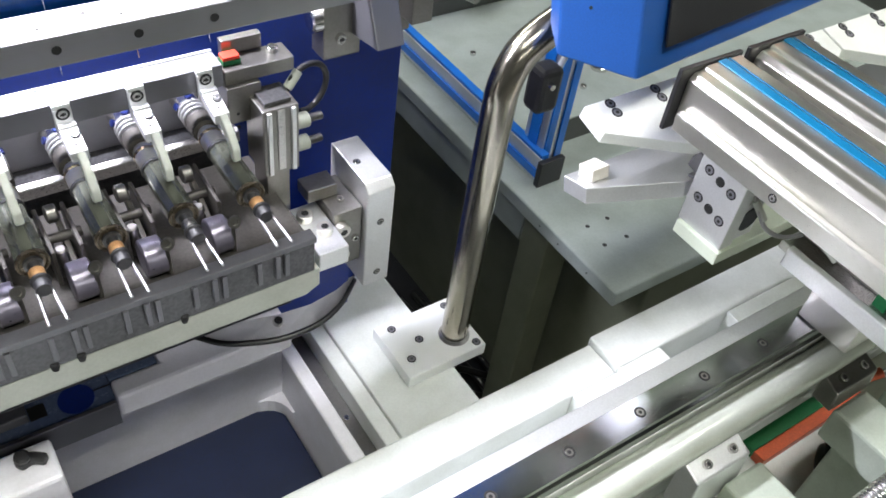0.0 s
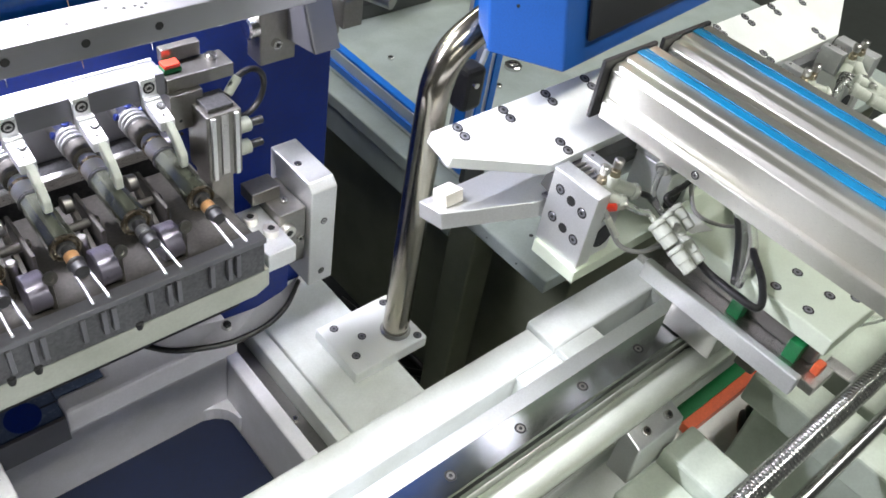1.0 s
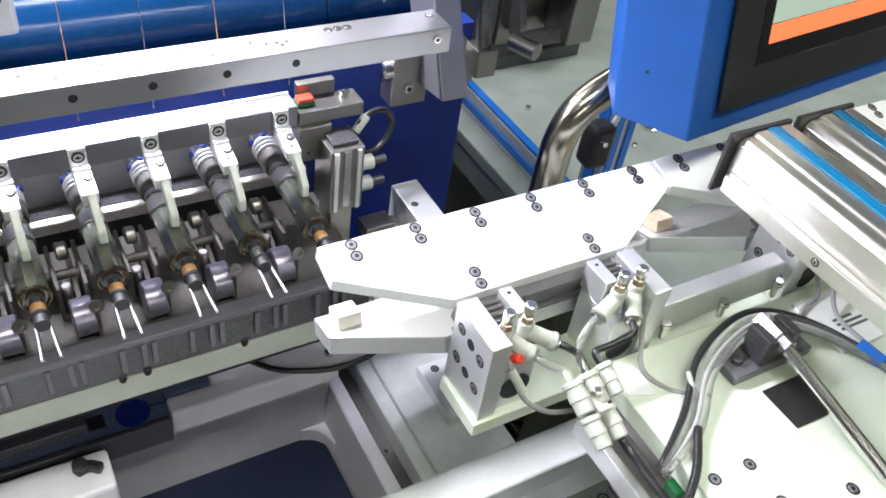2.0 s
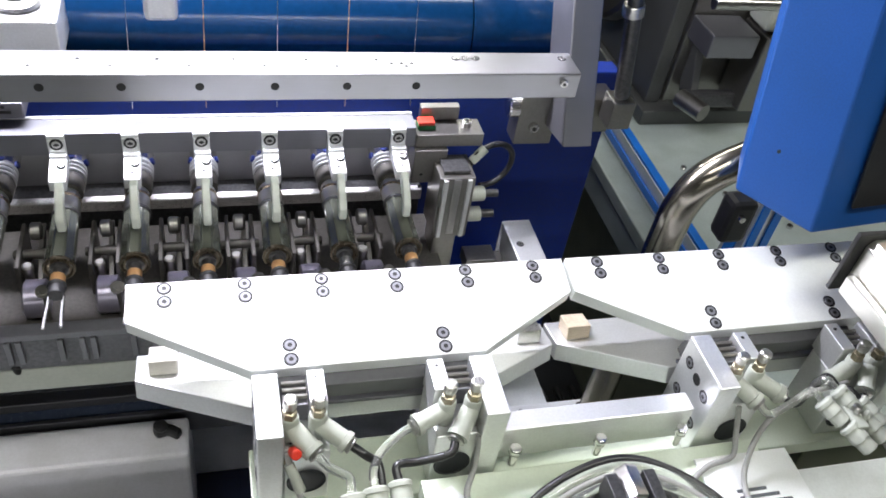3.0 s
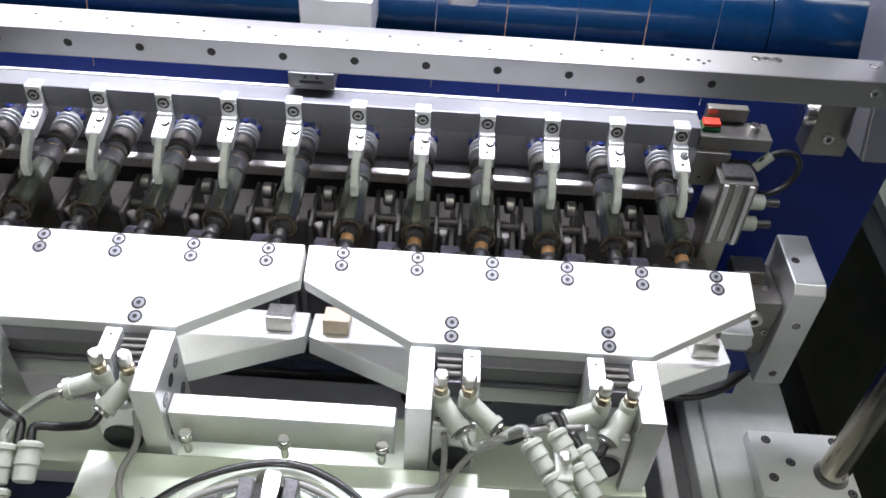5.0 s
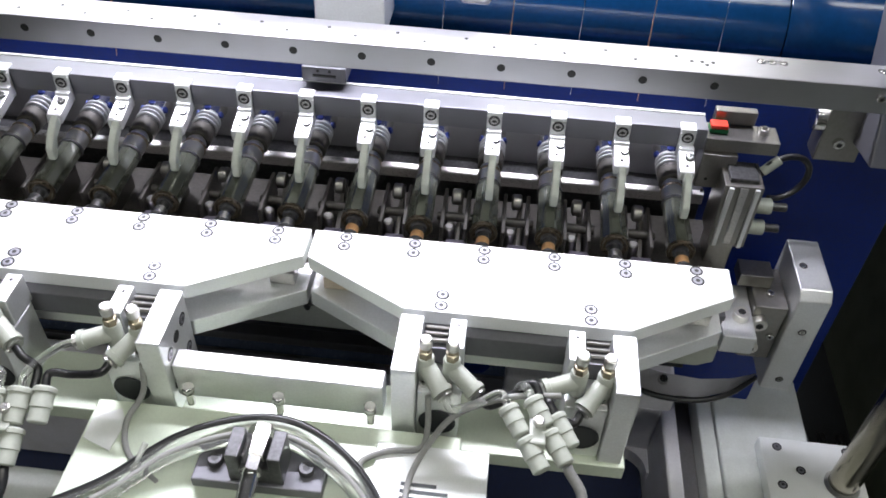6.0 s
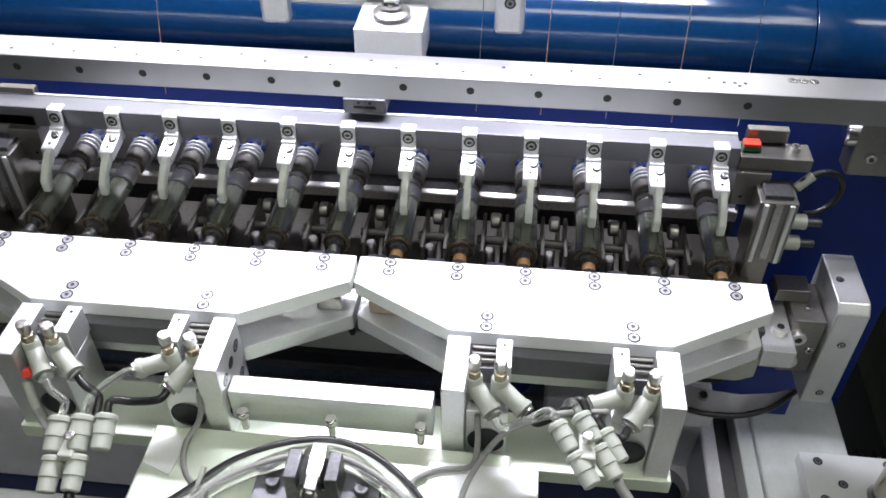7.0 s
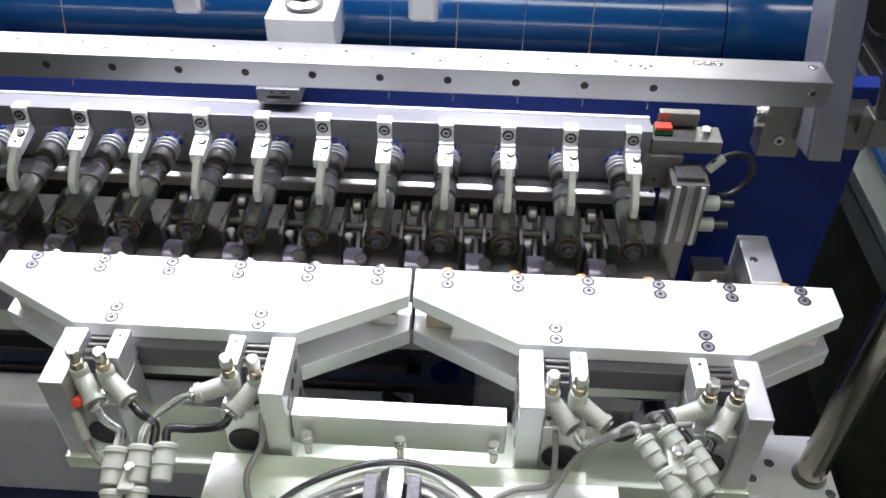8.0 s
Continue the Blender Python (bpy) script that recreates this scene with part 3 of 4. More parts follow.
def beam_column():
    t = thing("beam_column", (0.115, 0.0, 1.0), "grey aluminium column at the end of the nozzle beam", "column")
    # Darker than ALU: the shade on its front face is put into the colour.
    part("plate", prism([(-0.020, 1.006), (0.014, 1.000), (0.130, 1.25), (0.095, 1.262)], 0.1055, 0.1255, "x", 0.001), BEAMM, t)
    part("bearing_block", box(0.085, 0.112, 0.013, 0.03, 0.985, 1.03, 0.001), BROWNSTEEL, t)
    fix(HEAD, t, (0.0965, 0.013, 1.000), FRONT)
    part("bush", turned((0.0850, 0.02, 1.012), (-1, 0, 0), [(0, 0.008), (0.006, 0.008), (0.007, 0.006)]), CHROME, t)
    u = thing("gas_strut", (0.165, 0.03, 0.99), "dark steel damper strut with bright collar", "strut")
    part("rod", rod((0.1655, 0.03, 1.012), (0.1535, 0.03, 1.088), 0.0055, 16), DARKSTEEL, u)
    part("collar", rod((0.1550, 0.03, 1.074), (0.1538, 0.03, 1.082), 0.0072, 16), STEEL, u)
    part("cap", rod((0.1533, 0.03, 1.089), (0.149, 0.03, 1.115), 0.0085, 16), CHROME, u)
    part("foot", box(0.157, 0.174, 0.021, 0.039, 0.990, 1.0118, 0.001), BROWNSTEEL, u)
    part("bracket", box(0.120, 0.168, 0.0395, 0.0605, 0.975, 1.004, 0.001), BROWNSTEEL, u)


def back_housing():
    t = thing("machine_housing", (-0.2, 0.1, 0.7), "deep blue painted winding machine housing", "machine housing")
    part("back_panel", box(-0.75, 0.178, 0.062, 0.078, 0.60, 1.012, 0.001), BLUEP, t)
    part("side_panel", box(0.166, 0.178, 0.0785, 0.6, 0.60, 1.0, 0.001), BLUEP, t)
    part("rear_wall", box(-0.75, 0.105, 0.47, 0.485, 0.90, 1.20, 0.001), BLUEP, t)
    h = thing("roller_hood", (-0.2, 0.135, 1.015), "glossy teal blue round hood behind the nozzle beam", "hood")
    part("long_shell", turned((-0.75, 0.135, 1.015), (1, 0, 0), [(0, 0.044), (0.001, 0.045), (0.8195, 0.045), (0.820, 0.0445)], 64), HOODB, h)
    part("short_shell", turned((0.0708, 0.135, 1.015), (1, 0, 0), [(0, 0.0445), (0.0005, 0.045), (0.094, 0.045), (0.095, 0.044)], 64), HOODB, h)
    u = thing("traverse_carriage", (-0.222, 0.06, 1.06), "white traverse block on a lead screw with grey plate", "traverse carriage")
    part("block", box(-0.2395, -0.1945, 0.035, 0.075, 1.034, 1.0608, 0.0012), ALU, u)
    part("lead_screw", turned((-0.217, 0.055, 1.0665), (0, 0.15, 1), [v for n in range(20) for v in ((n * 0.005, 0.0055), (n * 0.005 + 0.002, 0.0066), (n * 0.005 + 0.003, 0.0066))], 18), CHROME, u)
    part("nut", turned((-0.217, 0.055, 1.0622), (0, 0, 1), [(0, 0.013), (0.002, 0.0125), (0.004, 0.008)], 24), STEEL, u)
    part("grey_plate", box(-0.305, -0.135, 0.078, 0.09, 1.055, 1.115, 0.0015), ALU, u)
    for x in (-0.300, -0.140):
        b = part("side_clamp", box(x - 0.010, x + 0.010, 0.066, 0.0775, 1.045, 1.115, 0.003), ALU, u)
        fix(SCREW, b, (x, 0.066, 1.068), FRONT)
    part("stub", box(-0.2445, -0.2160, 0.010, 0.0610, 1.0132, 1.0238, 0.0008), FRONTM, u, "grey stub plate with a slot")
    part("stub_slot", rod((-0.2375, 0.0102, 1.0178), (-0.2225, 0.0102, 1.0178), 0.0011, 10), GAPM, u)
    for x in (-0.2340, -0.2265):
        fix(PINHOLE, u, (x, 0.010, 1.0213), FRONT, "bore")


def tray_and_beams():
    t = thing("coolant_tray", (-0.2, -0.05, 0.6), "white painted drip tray with navy blue floor", "tray")
    part("right_wall", prism([(0.041, 0.60), (0.060, 0.60), (0.060, 0.705), (0.047, 0.705)], -0.15, 0.03, "y", 0.002), TRAYM, t)
    part("back_wall", prism([(0.030, 0.60), (0.030, 0.7395), (0.004, 0.7395), (0.004, 0.715), (0.009, 0.60)], -0.75, 0.0460, "x", 0.003), TRAYM, t)
    cor = [(0.0465, 0.008), (0.018, 0.008)] + [(0.018 + 0.024 * math.sin(a), -0.018 + 0.024 * math.cos(a)) for a in [math.radians(d) for d in range(10, 100, 16)]] + [(0.0465, -0.020)]
    part("corner", prism(cor, 0.61, 0.655, "z", 0.0), TRAYM, t)
    part("liner", box(-0.75, 0.0405, -0.16, 0.0085, 0.585, 0.64, 0.002), NAVY, t)
    part("shelf", prism([(-0.0925, -0.014), (0.046, -0.014), (0.046, 0.030), (-0.0560, 0.030), (-0.0560, 0.0040), (-0.0925, 0.0040)], 0.7400, 0.7645, "z", 0.003), TRAYM, t)
    part("upper_lip", prism([(-0.0560, 0.7650), (0.044, 0.7650), (0.040, 0.784), (-0.0540, 0.782)], 0.012, 0.030, "y", 0.002), TRAYM, t)
    part("left_shelf", box(-0.75, -0.1420, -0.0570, -0.0225, 0.6405, 0.7640, 0.003), TRAYM, t)
    part("shelf_web", box(-0.75, -0.1425, -0.0222, 0.0035, 0.6405, 0.7350, 0.001), TRAYM, t)
    for x, z in ((-0.030, 0.722), (-0.105, 0.731)):
        fix(PINHOLE, t, (x, 0.0040, z), FRONT, "bore")
    u = thing("lower_rail", (-0.2, 0.0, 0.79), "slate blue lower rail with bright edges under the bank", "rail")
    part("rail", box(-0.75, -0.0930, -0.0145, 0.030, 0.7402, 0.7640, 0.001), SLATE, u)
    part("rail_end", box(-0.0928, -0.0565, 0.0045, 0.030, 0.7402, 0.7640, 0.001), SLATE, u)
    part("front_edge", box(-0.75, -0.0935, -0.0185, -0.0150, 0.7400, 0.7655, 0.0006), BEAMM, u)
    part("rear_block", box(-0.75, -0.0570, 0.0215, 0.056, 0.7645, 0.7840, 0.001), BEDM, u)
    part("rear_edge", box(-0.75, -0.0570, 0.0180, 0.0212, 0.7642, 0.7700, 0.0006), BEAMM, u)
    part("grey_block", box(-0.75, -0.1500, -0.0050, 0.0170, 0.7642, 0.7730, 0.001), FRONTM, u)
    # Thin black slab painted on as the shade of a square hole.
    part("recess", box(-0.1495, -0.1380, -0.0050, 0.0070, 0.7641, 0.7646, 0.0001), BLACK, u)
    part("disc", turned((-0.1175, -0.0010, 0.7642), (0, 0, 1), [(0, 0.0125), (0.0008, 0.0125)], 28), BLUEP, u, "blue plug disc")
    part("groove", box(-0.105, -0.0935, 0.0003, 0.0013, 0.7641, 0.7644, 0.0001), BLACK, u)
    clip = prism([(-0.168, -0.036), (-0.164, -0.042), (-0.157, -0.040), (-0.150, -0.045), (-0.146, -0.039), (-0.153, -0.034), (-0.162, -0.030)], 0.7642, 0.7720, "z", 0.002)
    turned((-0.162, -0.036, 0.7715), (0.2, -0.2, 1), [(0, 0.0052), (0.003, 0.0052), (0.0045, 0.0035)], 14, clip)
    solo("black_clip", clip, BLACK, (-0.157, -0.037, 0.764), "small black plastic clip on the tray edge", "clip")
    v = thing("cross_beam", (0.12, -0.03, 0.6), "light grey painted machine cross beam", "beam")
    part("beam", box(0.092, 0.168, -0.153, 0.058, 0.55, 0.7100, 0.002), CAST, v)
    part("step", box(0.078, 0.0915, -0.153, 0.052, 0.55, 0.7060, 0.0015), CAST, v)
    part("groove", box(0.0625, 0.0775, -0.153, 0.05, 0.55, 0.685, 0.0005), BROWNSTEEL, v)
    fix(HEADS, v, (0.070, -0.064, 0.685))
    arc = thing("drip_guard", (0.02, 0.0, 0.80), "curved clear plastic drip guard with black edge hose", "guard")
    pts = [(-0.036, -0.026, 0.816), (-0.022, -0.040, 0.815), (-0.006, -0.049, 0.815), (0.018, -0.0570, 0.815), (0.045, -0.0570, 0.815), (0.068, -0.0490, 0.816), (0.089, -0.033, 0.818)]
    part("edge_hose", hose(pts, 0.0022), RUBBER, arc)
    sheet = bmesh.new()
    low = [sheet.verts.new(Vector(p) + Vector((0, 0.001, 0.0015))) for p in pts]
    top = [sheet.verts.new((p[0] + 0.002, y, 0.8215)) for p, y in zip(pts, (-0.0235, -0.028, -0.0335, -0.0400, -0.0425, -0.0390, -0.0310))]
    for n in range(len(pts) - 1):
        sheet.faces.new((low[n], low[n + 1], top[n + 1], top[n])).smooth = True
    bmesh.ops.solidify(sheet, geom=sheet.faces[:], thickness=0.001)
    part("sheet", sheet, GUARD, arc, "milky clear plastic sheet")
    part("button", turned((0.020, -0.0455, 0.8200), (0, -0.3, 1), [(0, 0.004), (0.003, 0.003)], 16), CHROME, arc)
    solo("blue_chute", prism([(0.050, 0.7102), (0.122, 0.7102), (0.122, 0.838), (0.050, 0.826)], 0.031, 0.043, "y"), BLUEP, (0.07, 0.01, 0.80), "blue painted chute plate under the bank", "chute")


def handle_post():
    t = thing("handle_post", (0.162, -0.046, 0.71), "bent stainless steel tube post on a bolted base plate", "post")
    part("base_plate", box(0.121, 0.199, -0.077, -0.016, 0.7105, 0.7235, 0.001), PLATE, t)
    part("tube", hose([(0.180, -0.0545, 0.7236), (0.180, -0.055, 0.80), (0.180, -0.056, 0.90), (0.180, -0.057, 0.965), (0.1815, -0.057, 0.984), (0.188, -0.057, 1.001), (0.200, -0.057, 1.0125), (0.225, -0.057, 1.025), (0.285, -0.057, 1.052)], 0.0116, 28), PIPE, t)
    part("weld", turned((0.180, -0.0545, 0.7236), (0, 0, 1), [(0, 0.0138), (0.002, 0.0122), (0.003, 0.0116)], 28), STEEL, t)
    for x, y in ((0.1345, -0.0245), (0.1500, -0.0450), (0.1330, -0.0600), (0.1925, -0.071), (0.1905, -0.023)):
        fix(SCREW, t, (x, y, 0.7235))


# ---- bed with its rail ----
def bed():
    t = thing("machine_bed", (0.1, -0.2, 0.6), "light grey painted cast machine bed with slots", "machine bed")
    part("left_casting", box(-0.9, 0.2335, -0.1850, -0.1535, 0.56, 0.7875, 0.002), CAST, t)
    part("right_casting", box(0.2345, 1.3, -0.1850, -0.1505, 0.56, 0.7925, 0.002), CAST, t)
    part("under_casting", box(-0.9, 1.3, -0.2550, -0.1855, 0.70, 0.7200, 0.001), CAST, t)
    for x0, x1, z in ((0.190, 0.2335, 0.7875), (0.2345, 0.278, 0.7925), (0.356, 0.455, 0.7925), (0.535, 0.66, 0.7925), (0.74, 1.3, 0.7925), (-0.9, -0.12, 0.7875)):
        part("slot_bridge", box(x0, x1, -0.2084, -0.1852, 0.7202, z, 0.001), CAST, t)
    part("seat_casting", box(-0.9, 1.3, -0.2550, -0.2086, 0.7202, 0.7928, 0.001), CAST, t)
    part("ledge", box(-0.9, 1.3, -0.2235, -0.2085, 0.7930, 0.8185, 0.001), ALU, t, "machined bright ledge")
    part("rail_seat", box(-0.9, 1.3, -0.2505, -0.2240, 0.7930, 0.815, 0.001), CAST, t)
    part("front_lip", rod((-0.9, -0.2635, 0.8055), (1.3, -0.2635, 0.8055), 0.0124, 40), LIPM, t, "round turned steel front bar")
    for x in (0.236, 0.252):
        fix(HEAD, t, (x, -0.2040, 0.7925))
    r = thing("linear_rail", (0.1, -0.238, 0.815), "polished steel linear guide rail with counterbored screws", "linear rail")
    part("rail", prism([(-0.2265, 0.8155), (-0.2265, 0.8235), (-0.2295, 0.8255), (-0.2275, 0.828), (-0.2275, 0.8325), (-0.2490, 0.8325), (-0.2490, 0.828), (-0.2470, 0.8255), (-0.250, 0.8235), (-0.250, 0.8155)], -0.9, 1.3, "x", 0.0003), RAILM, r)
    for n in range(-14, 18):
        fix(RAILSCREW, r, (0.1304 + 0.0623 * n, -0.2385, 0.8325))


def front_frame():
    """What lies before the rail: supports, ball screw, cables."""
    t = thing("screw_support", (0.245, -0.28, 0.7), "pale green painted support block with bright screws", "support block")
    part("head", prism([(-0.2700, 0.799), (-0.289, 0.792), (-0.291, 0.750), (-0.2700, 0.750)], 0.216, 0.270, "x", 0.0015), ALU, t)
    fix(HEAD, t, (0.2310, -0.2805, 0.7950), pose(0, 0, 0, 20))
    fix(HEAD, t, (0.2570, -0.2805, 0.7950), pose(0, 0, 0, 20))
    part("arm", box(0.2500, 0.290, -0.47, -0.2915, 0.69, 0.770, 0.003), GREENP, t)
    part("low_arm", box(0.200, 0.2495, -0.47, -0.2915, 0.64, 0.755, 0.003), GREENP, t)
    u = thing("motor_bracket", (0.38, -0.33, 0.7), "pale green painted bracket under the shuttle", "bracket")
    part("body", box(0.378, 0.420, -0.50, -0.290, 0.735, 0.770, 0.003), GREENP, u)
    part("web", box(0.404, 0.420, -0.50, -0.300, 0.60, 0.7348, 0.003), GREENP, u)
    part("cap", prism([(-0.2715, 0.797), (-0.288, 0.791), (-0.290, 0.7705), (-0.2715, 0.7705)], 0.372, 0.424, "x", 0.0015), BROWNSTEEL, u)
    for x in (0.385, 0.411):
        fix(HEAD, u, (x, -0.2800, 0.7940), pose(0, 0, 0, 20))
    p = thing("guard_sheet", (0.5, -0.38, 0.7), "pale painted guard sheet of the shuttle frame", "guard")
    part("sheet", box(0.47, 0.66, -0.52, -0.292, 0.60, 0.735, 0.003), GREENP, p)
    part("valve", box(0.452, 0.468, -0.36, -0.318, 0.70, 0.762, 0.002), STEEL, p)
    part("hose", hose([(0.43, -0.285, 0.775), (0.45, -0.298, 0.785), (0.48, -0.310, 0.785), (0.53, -0.325, 0.78)], 0.004), CLEAR, p)
    part("sleeve", rod((0.424, -0.284, 0.774), (0.436, -0.289, 0.780), 0.0045, 12), REDP, p)
    s = thing("ball_screw", (0.4, -0.363, 0.83), "bright steel ball screw running along the bed", "ball screw")
    prof = []
    for n in range(200):
        prof += [(n * 0.004, 0.0070), (n * 0.004 + 0.0012, 0.0086), (n * 0.004 + 0.0026, 0.0086)]
    part("thread", turned((0.15, -0.363, 0.828), (1, 0, 0), prof, 18), CHROME, s)
    part("bearing", box(0.125, 0.15, -0.385, -0.341, 0.74, 0.85, 0.002), BROWNSTEEL, s)
    part("lower_shaft", rod((0.15, -0.386, 0.800), (0.95, -0.386, 0.800), 0.006, 18), CHROME, s)
    g = thing("floor_cabinet", (0.33, -0.35, 0.45), "white lower tray with green and orange edge strips", "tray")
    part("pan", box(0.25, 0.62, -0.46, -0.182, 0.50, 0.56, 0.002), CAST, g)
    part("green_strip", box(0.452, 0.62, -0.236, -0.190, 0.561, 0.572, 0.001), GREENL, g)
    part("orange_strip", box(0.452, 0.62, -0.250, -0.2365, 0.561, 0.574, 0.001), REDP, g)
    for n in range(4):
        d = 0.012 * n
        solo("black_cable", hose([(0.520 + d, -0.275, 0.575), (0.490 + d, -0.278, 0.605), (0.462 + d, -0.296, 0.605), (0.450 + d, -0.34, 0.575)], 0.0048), RUBBER, (0.520 + d, -0.275, 0.575), "black cable hanging in a loop below the bed", "cable", "cables below the bed")
    b = thing("bed_base", (0.1, -0.25, 0), "dark green-grey machine base cabinet", "machine base")
    part("front", box(-0.9, 1.3, -0.180, -0.165, 0.0, 0.559, 0.002), CABINET, b)
    part("cross_foot", box(0.09, 0.17, -0.150, 0.05, 0.0, 0.5495, 0.002), CABINET, b)
    part("tray_foot", box(-0.74, 0.02, -0.150, 0.02, 0.0, 0.58, 0.002), CABINET, b)


# ---- table, conveyor and screen at the back ----
def back_table():
    t = thing("side_table", (0.6, 0.3, 0.0), "grey-green painted machine table with tapped holes", "machine table")
    part("top", box(0.345, 1.1, -0.086, 1.6, 0.702, 0.7200, 0.002), TABLEM, t)
    part("front_cabinet", box(0.42, 1.1, -0.07, 1.6, 0.0, 0.7015, 0.002), CABINET, t)
    part("leg", box(0.352, 0.388, 0.02, 0.06, 0.0, 0.7015, 0.002), CABINET, t)
    part("apron", box(0.352, 0.356, 0.061, 1.6, 0.66, 0.7015, 0.001), TABLEM, t)
    for x, y in ((0.409, 0.0), (0.382, 0.0), (0.409, -0.030), (0.380, -0.029)):
        fix(HOLE, t, (x, y, 0.7200), None, "bore")
    for y in (-0.045, 0.0, 0.03):
        fix(PINHOLE, t, (0.345, y, 0.711), LEFTW, "bore")
    w = thing("ring_nut", (0.546, 0.184, 0.7548), "small bright ring nut lying on the conveyor", "nut")
    part("ring", turned((0.546, 0.184, 0.7548), (0, 0, 1), [(0, 0.006), (0, 0.011), (0.004, 0.011), (0.005, 0.0095), (0.005, 0.006), (0.001, 0.005)], 28), CHROME, w)
    c = thing("conveyor", (0.42, 0.5, 0.72), "aluminium profile conveyor with blue slot covers", "conveyor")
    part("frame", box(0.378, 0.60, 0.120, 1.6, 0.7205, 0.752, 0.0015), BACKM, c)
    part("side_rail", box(0.3745, 0.3778, 0.078, 1.6, 0.7205, 0.752, 0.0008), ALU, c)
    part("slot_cover", box(0.3715, 0.3744, 0.078, 1.6, 0.728, 0.738, 0.0005), BLUESTRIP, c, "blue slot cover")
    part("edge_cover", box(0.3750, 0.3850, 0.078, 1.6, 0.7525, 0.7565, 0.0005), BLUESTRIP, c, "blue slot cover")
    part("end_cap", box(0.370, 0.402, 0.0705, 0.0775, 0.7205, 0.752, 0.001), BLACK, c, "black plastic end cap")
    part("belt_plate", box(0.386, 0.60, 0.120, 1.6, 0.7525, 0.7545, 0.0005), TABLEM, c)
    u = thing("profile_upright", (0.395, 0.10, 0.72), "blue aluminium profile upright on the table", "upright")
    part("profile", box(0.382, 0.412, 0.088, 0.118, 0.7205, 1.10, 0.001), ALU, u)
    for x in (0.384, 0.400):
        part("slot_cover", box(x, x + 0.009, 0.0855, 0.0878, 0.722, 1.10, 0.0005), BLUESTRIP, u)
    part("side_cover", box(0.3793, 0.3817, 0.096, 0.110, 0.722, 1.10, 0.0005), BLUESTRIP, u)
    k = thing("black_switch", (0.30, 0.03, 0.88), "black plastic limit switch on the profile upright", "switch")
    part("body", box(0.292, 0.316, 0.018, 0.040, 0.872, 0.915, 0.005), BLACK, k)
    part("stem", rod((0.312, 0.030, 0.890), (0.384, 0.086, 0.876), 0.003, 10), ALU, k)
    part("bolt", rod((0.300, 0.0178, 0.903), (0.300, 0.013, 0.903), 0.003, 12), CHROME, k)


def background():
    """Feeding unit on the far conveyor."""
    t = thing("feeding_unit", (0.45, 0.42, 0.755), "grey steel feeding unit with levers on the conveyor", "feeding unit")
    part("base", box(0.40, 0.56, 0.36, 0.70, 0.7548, 0.775, 0.002), BACKM, t)
    part("frame_plate", box(0.41, 0.43, 0.38, 0.66, 0.7755, 0.98, 0.002), BACKM, t)
    part("rear_plate", box(0.52, 0.55, 0.40, 0.68, 0.7755, 1.06, 0.002), BACKM, t)
    part("dark_cover", box(0.431, 0.519, 0.375, 0.384, 0.78, 0.93, 0.002), BROWNSTEEL, t)
    part("drum", turned((0.385, 0.52, 0.90), (1, 0, -0.2), [(0, 0.07), (0.004, 0.075), (0.022, 0.075), (0.025, 0.06)], 32), BROWNSTEEL, t)
    part("roller", rod((0.425, 0.335, 0.812), (0.44, 0.300, 0.812), 0.011, 22), BROWNSTEEL, t)
    part("lever", box(0.43, 0.53, 0.335, 0.35, 0.795, 0.815, 0.004), DARKSTEEL, t)
    part("arm", prism([(0.34, 0.80), (0.37, 0.80), (0.46, 1.02), (0.43, 1.03)], 0.445, 0.455, "x", 0.001), BACKM, t)
    part("white_block", box(0.50, 0.535, 0.33, 0.372, 0.90, 0.935, 0.004), WHITEPL, t)
    part("upper_block", box(0.43, 0.49, 0.32, 0.372, 0.872, 0.90, 0.002), BEAMM, t)
    part("post_block", box(0.50, 0.54, 0.32, 0.372, 0.80, 0.898, 0.002), BROWNSTEEL, t)
    part("bar", rod((0.40, 0.30, 0.95), (0.58, 0.30, 0.95), 0.007, 16), STEEL, t)
    for x, y in ((0.42, 0.27), (0.45, 0.22), (0.50, 0.16)):
        fix(HEAD, t, (x, y, 0.7546))
    d = thing("back_cabinet", (0.3, 1.0, 0), "dark machine cabinet behind the conveyor", "cabinet")
    part("body", box(-0.9, 0.16, 0.65, 1.4, 0.0, 1.22, 0.004), SHADEP, d)
    part("right_body", box(0.55, 1.8, 0.75, 1.4, 0.0, 1.3, 0.004), BACKM, d)
    part("door_gap", box(0.9, 0.904, 0.745, 0.7495, 0.05, 1.25, 0.0005), BLACK, d)
    for n in range(5):
        x = 0.20 + 0.025 * n
        solo("floor_cable", hose([(x, 0.05 + 0.02 * n, 0.34), (x + 0.05, 0.0 + 0.03 * n, 0.36), (x + 0.11, 0.03 + 0.02 * n, 0.33), (x + 0.10, 0.3, 0.31)], 0.005), RUBBER, (x, 0.05 + 0.02 * n, 0.34), "black cable lying on the dark lower shelf", "cable", "cables on the lower shelf")
    solo("lower_shelf", box(0.165, 0.42, -0.14, 0.6, 0.28, 0.305, 0.002), SHADEP, (0.3, 0.2, 0.28), "lower shelf of the machine, coloured near black as shade", "shelf")


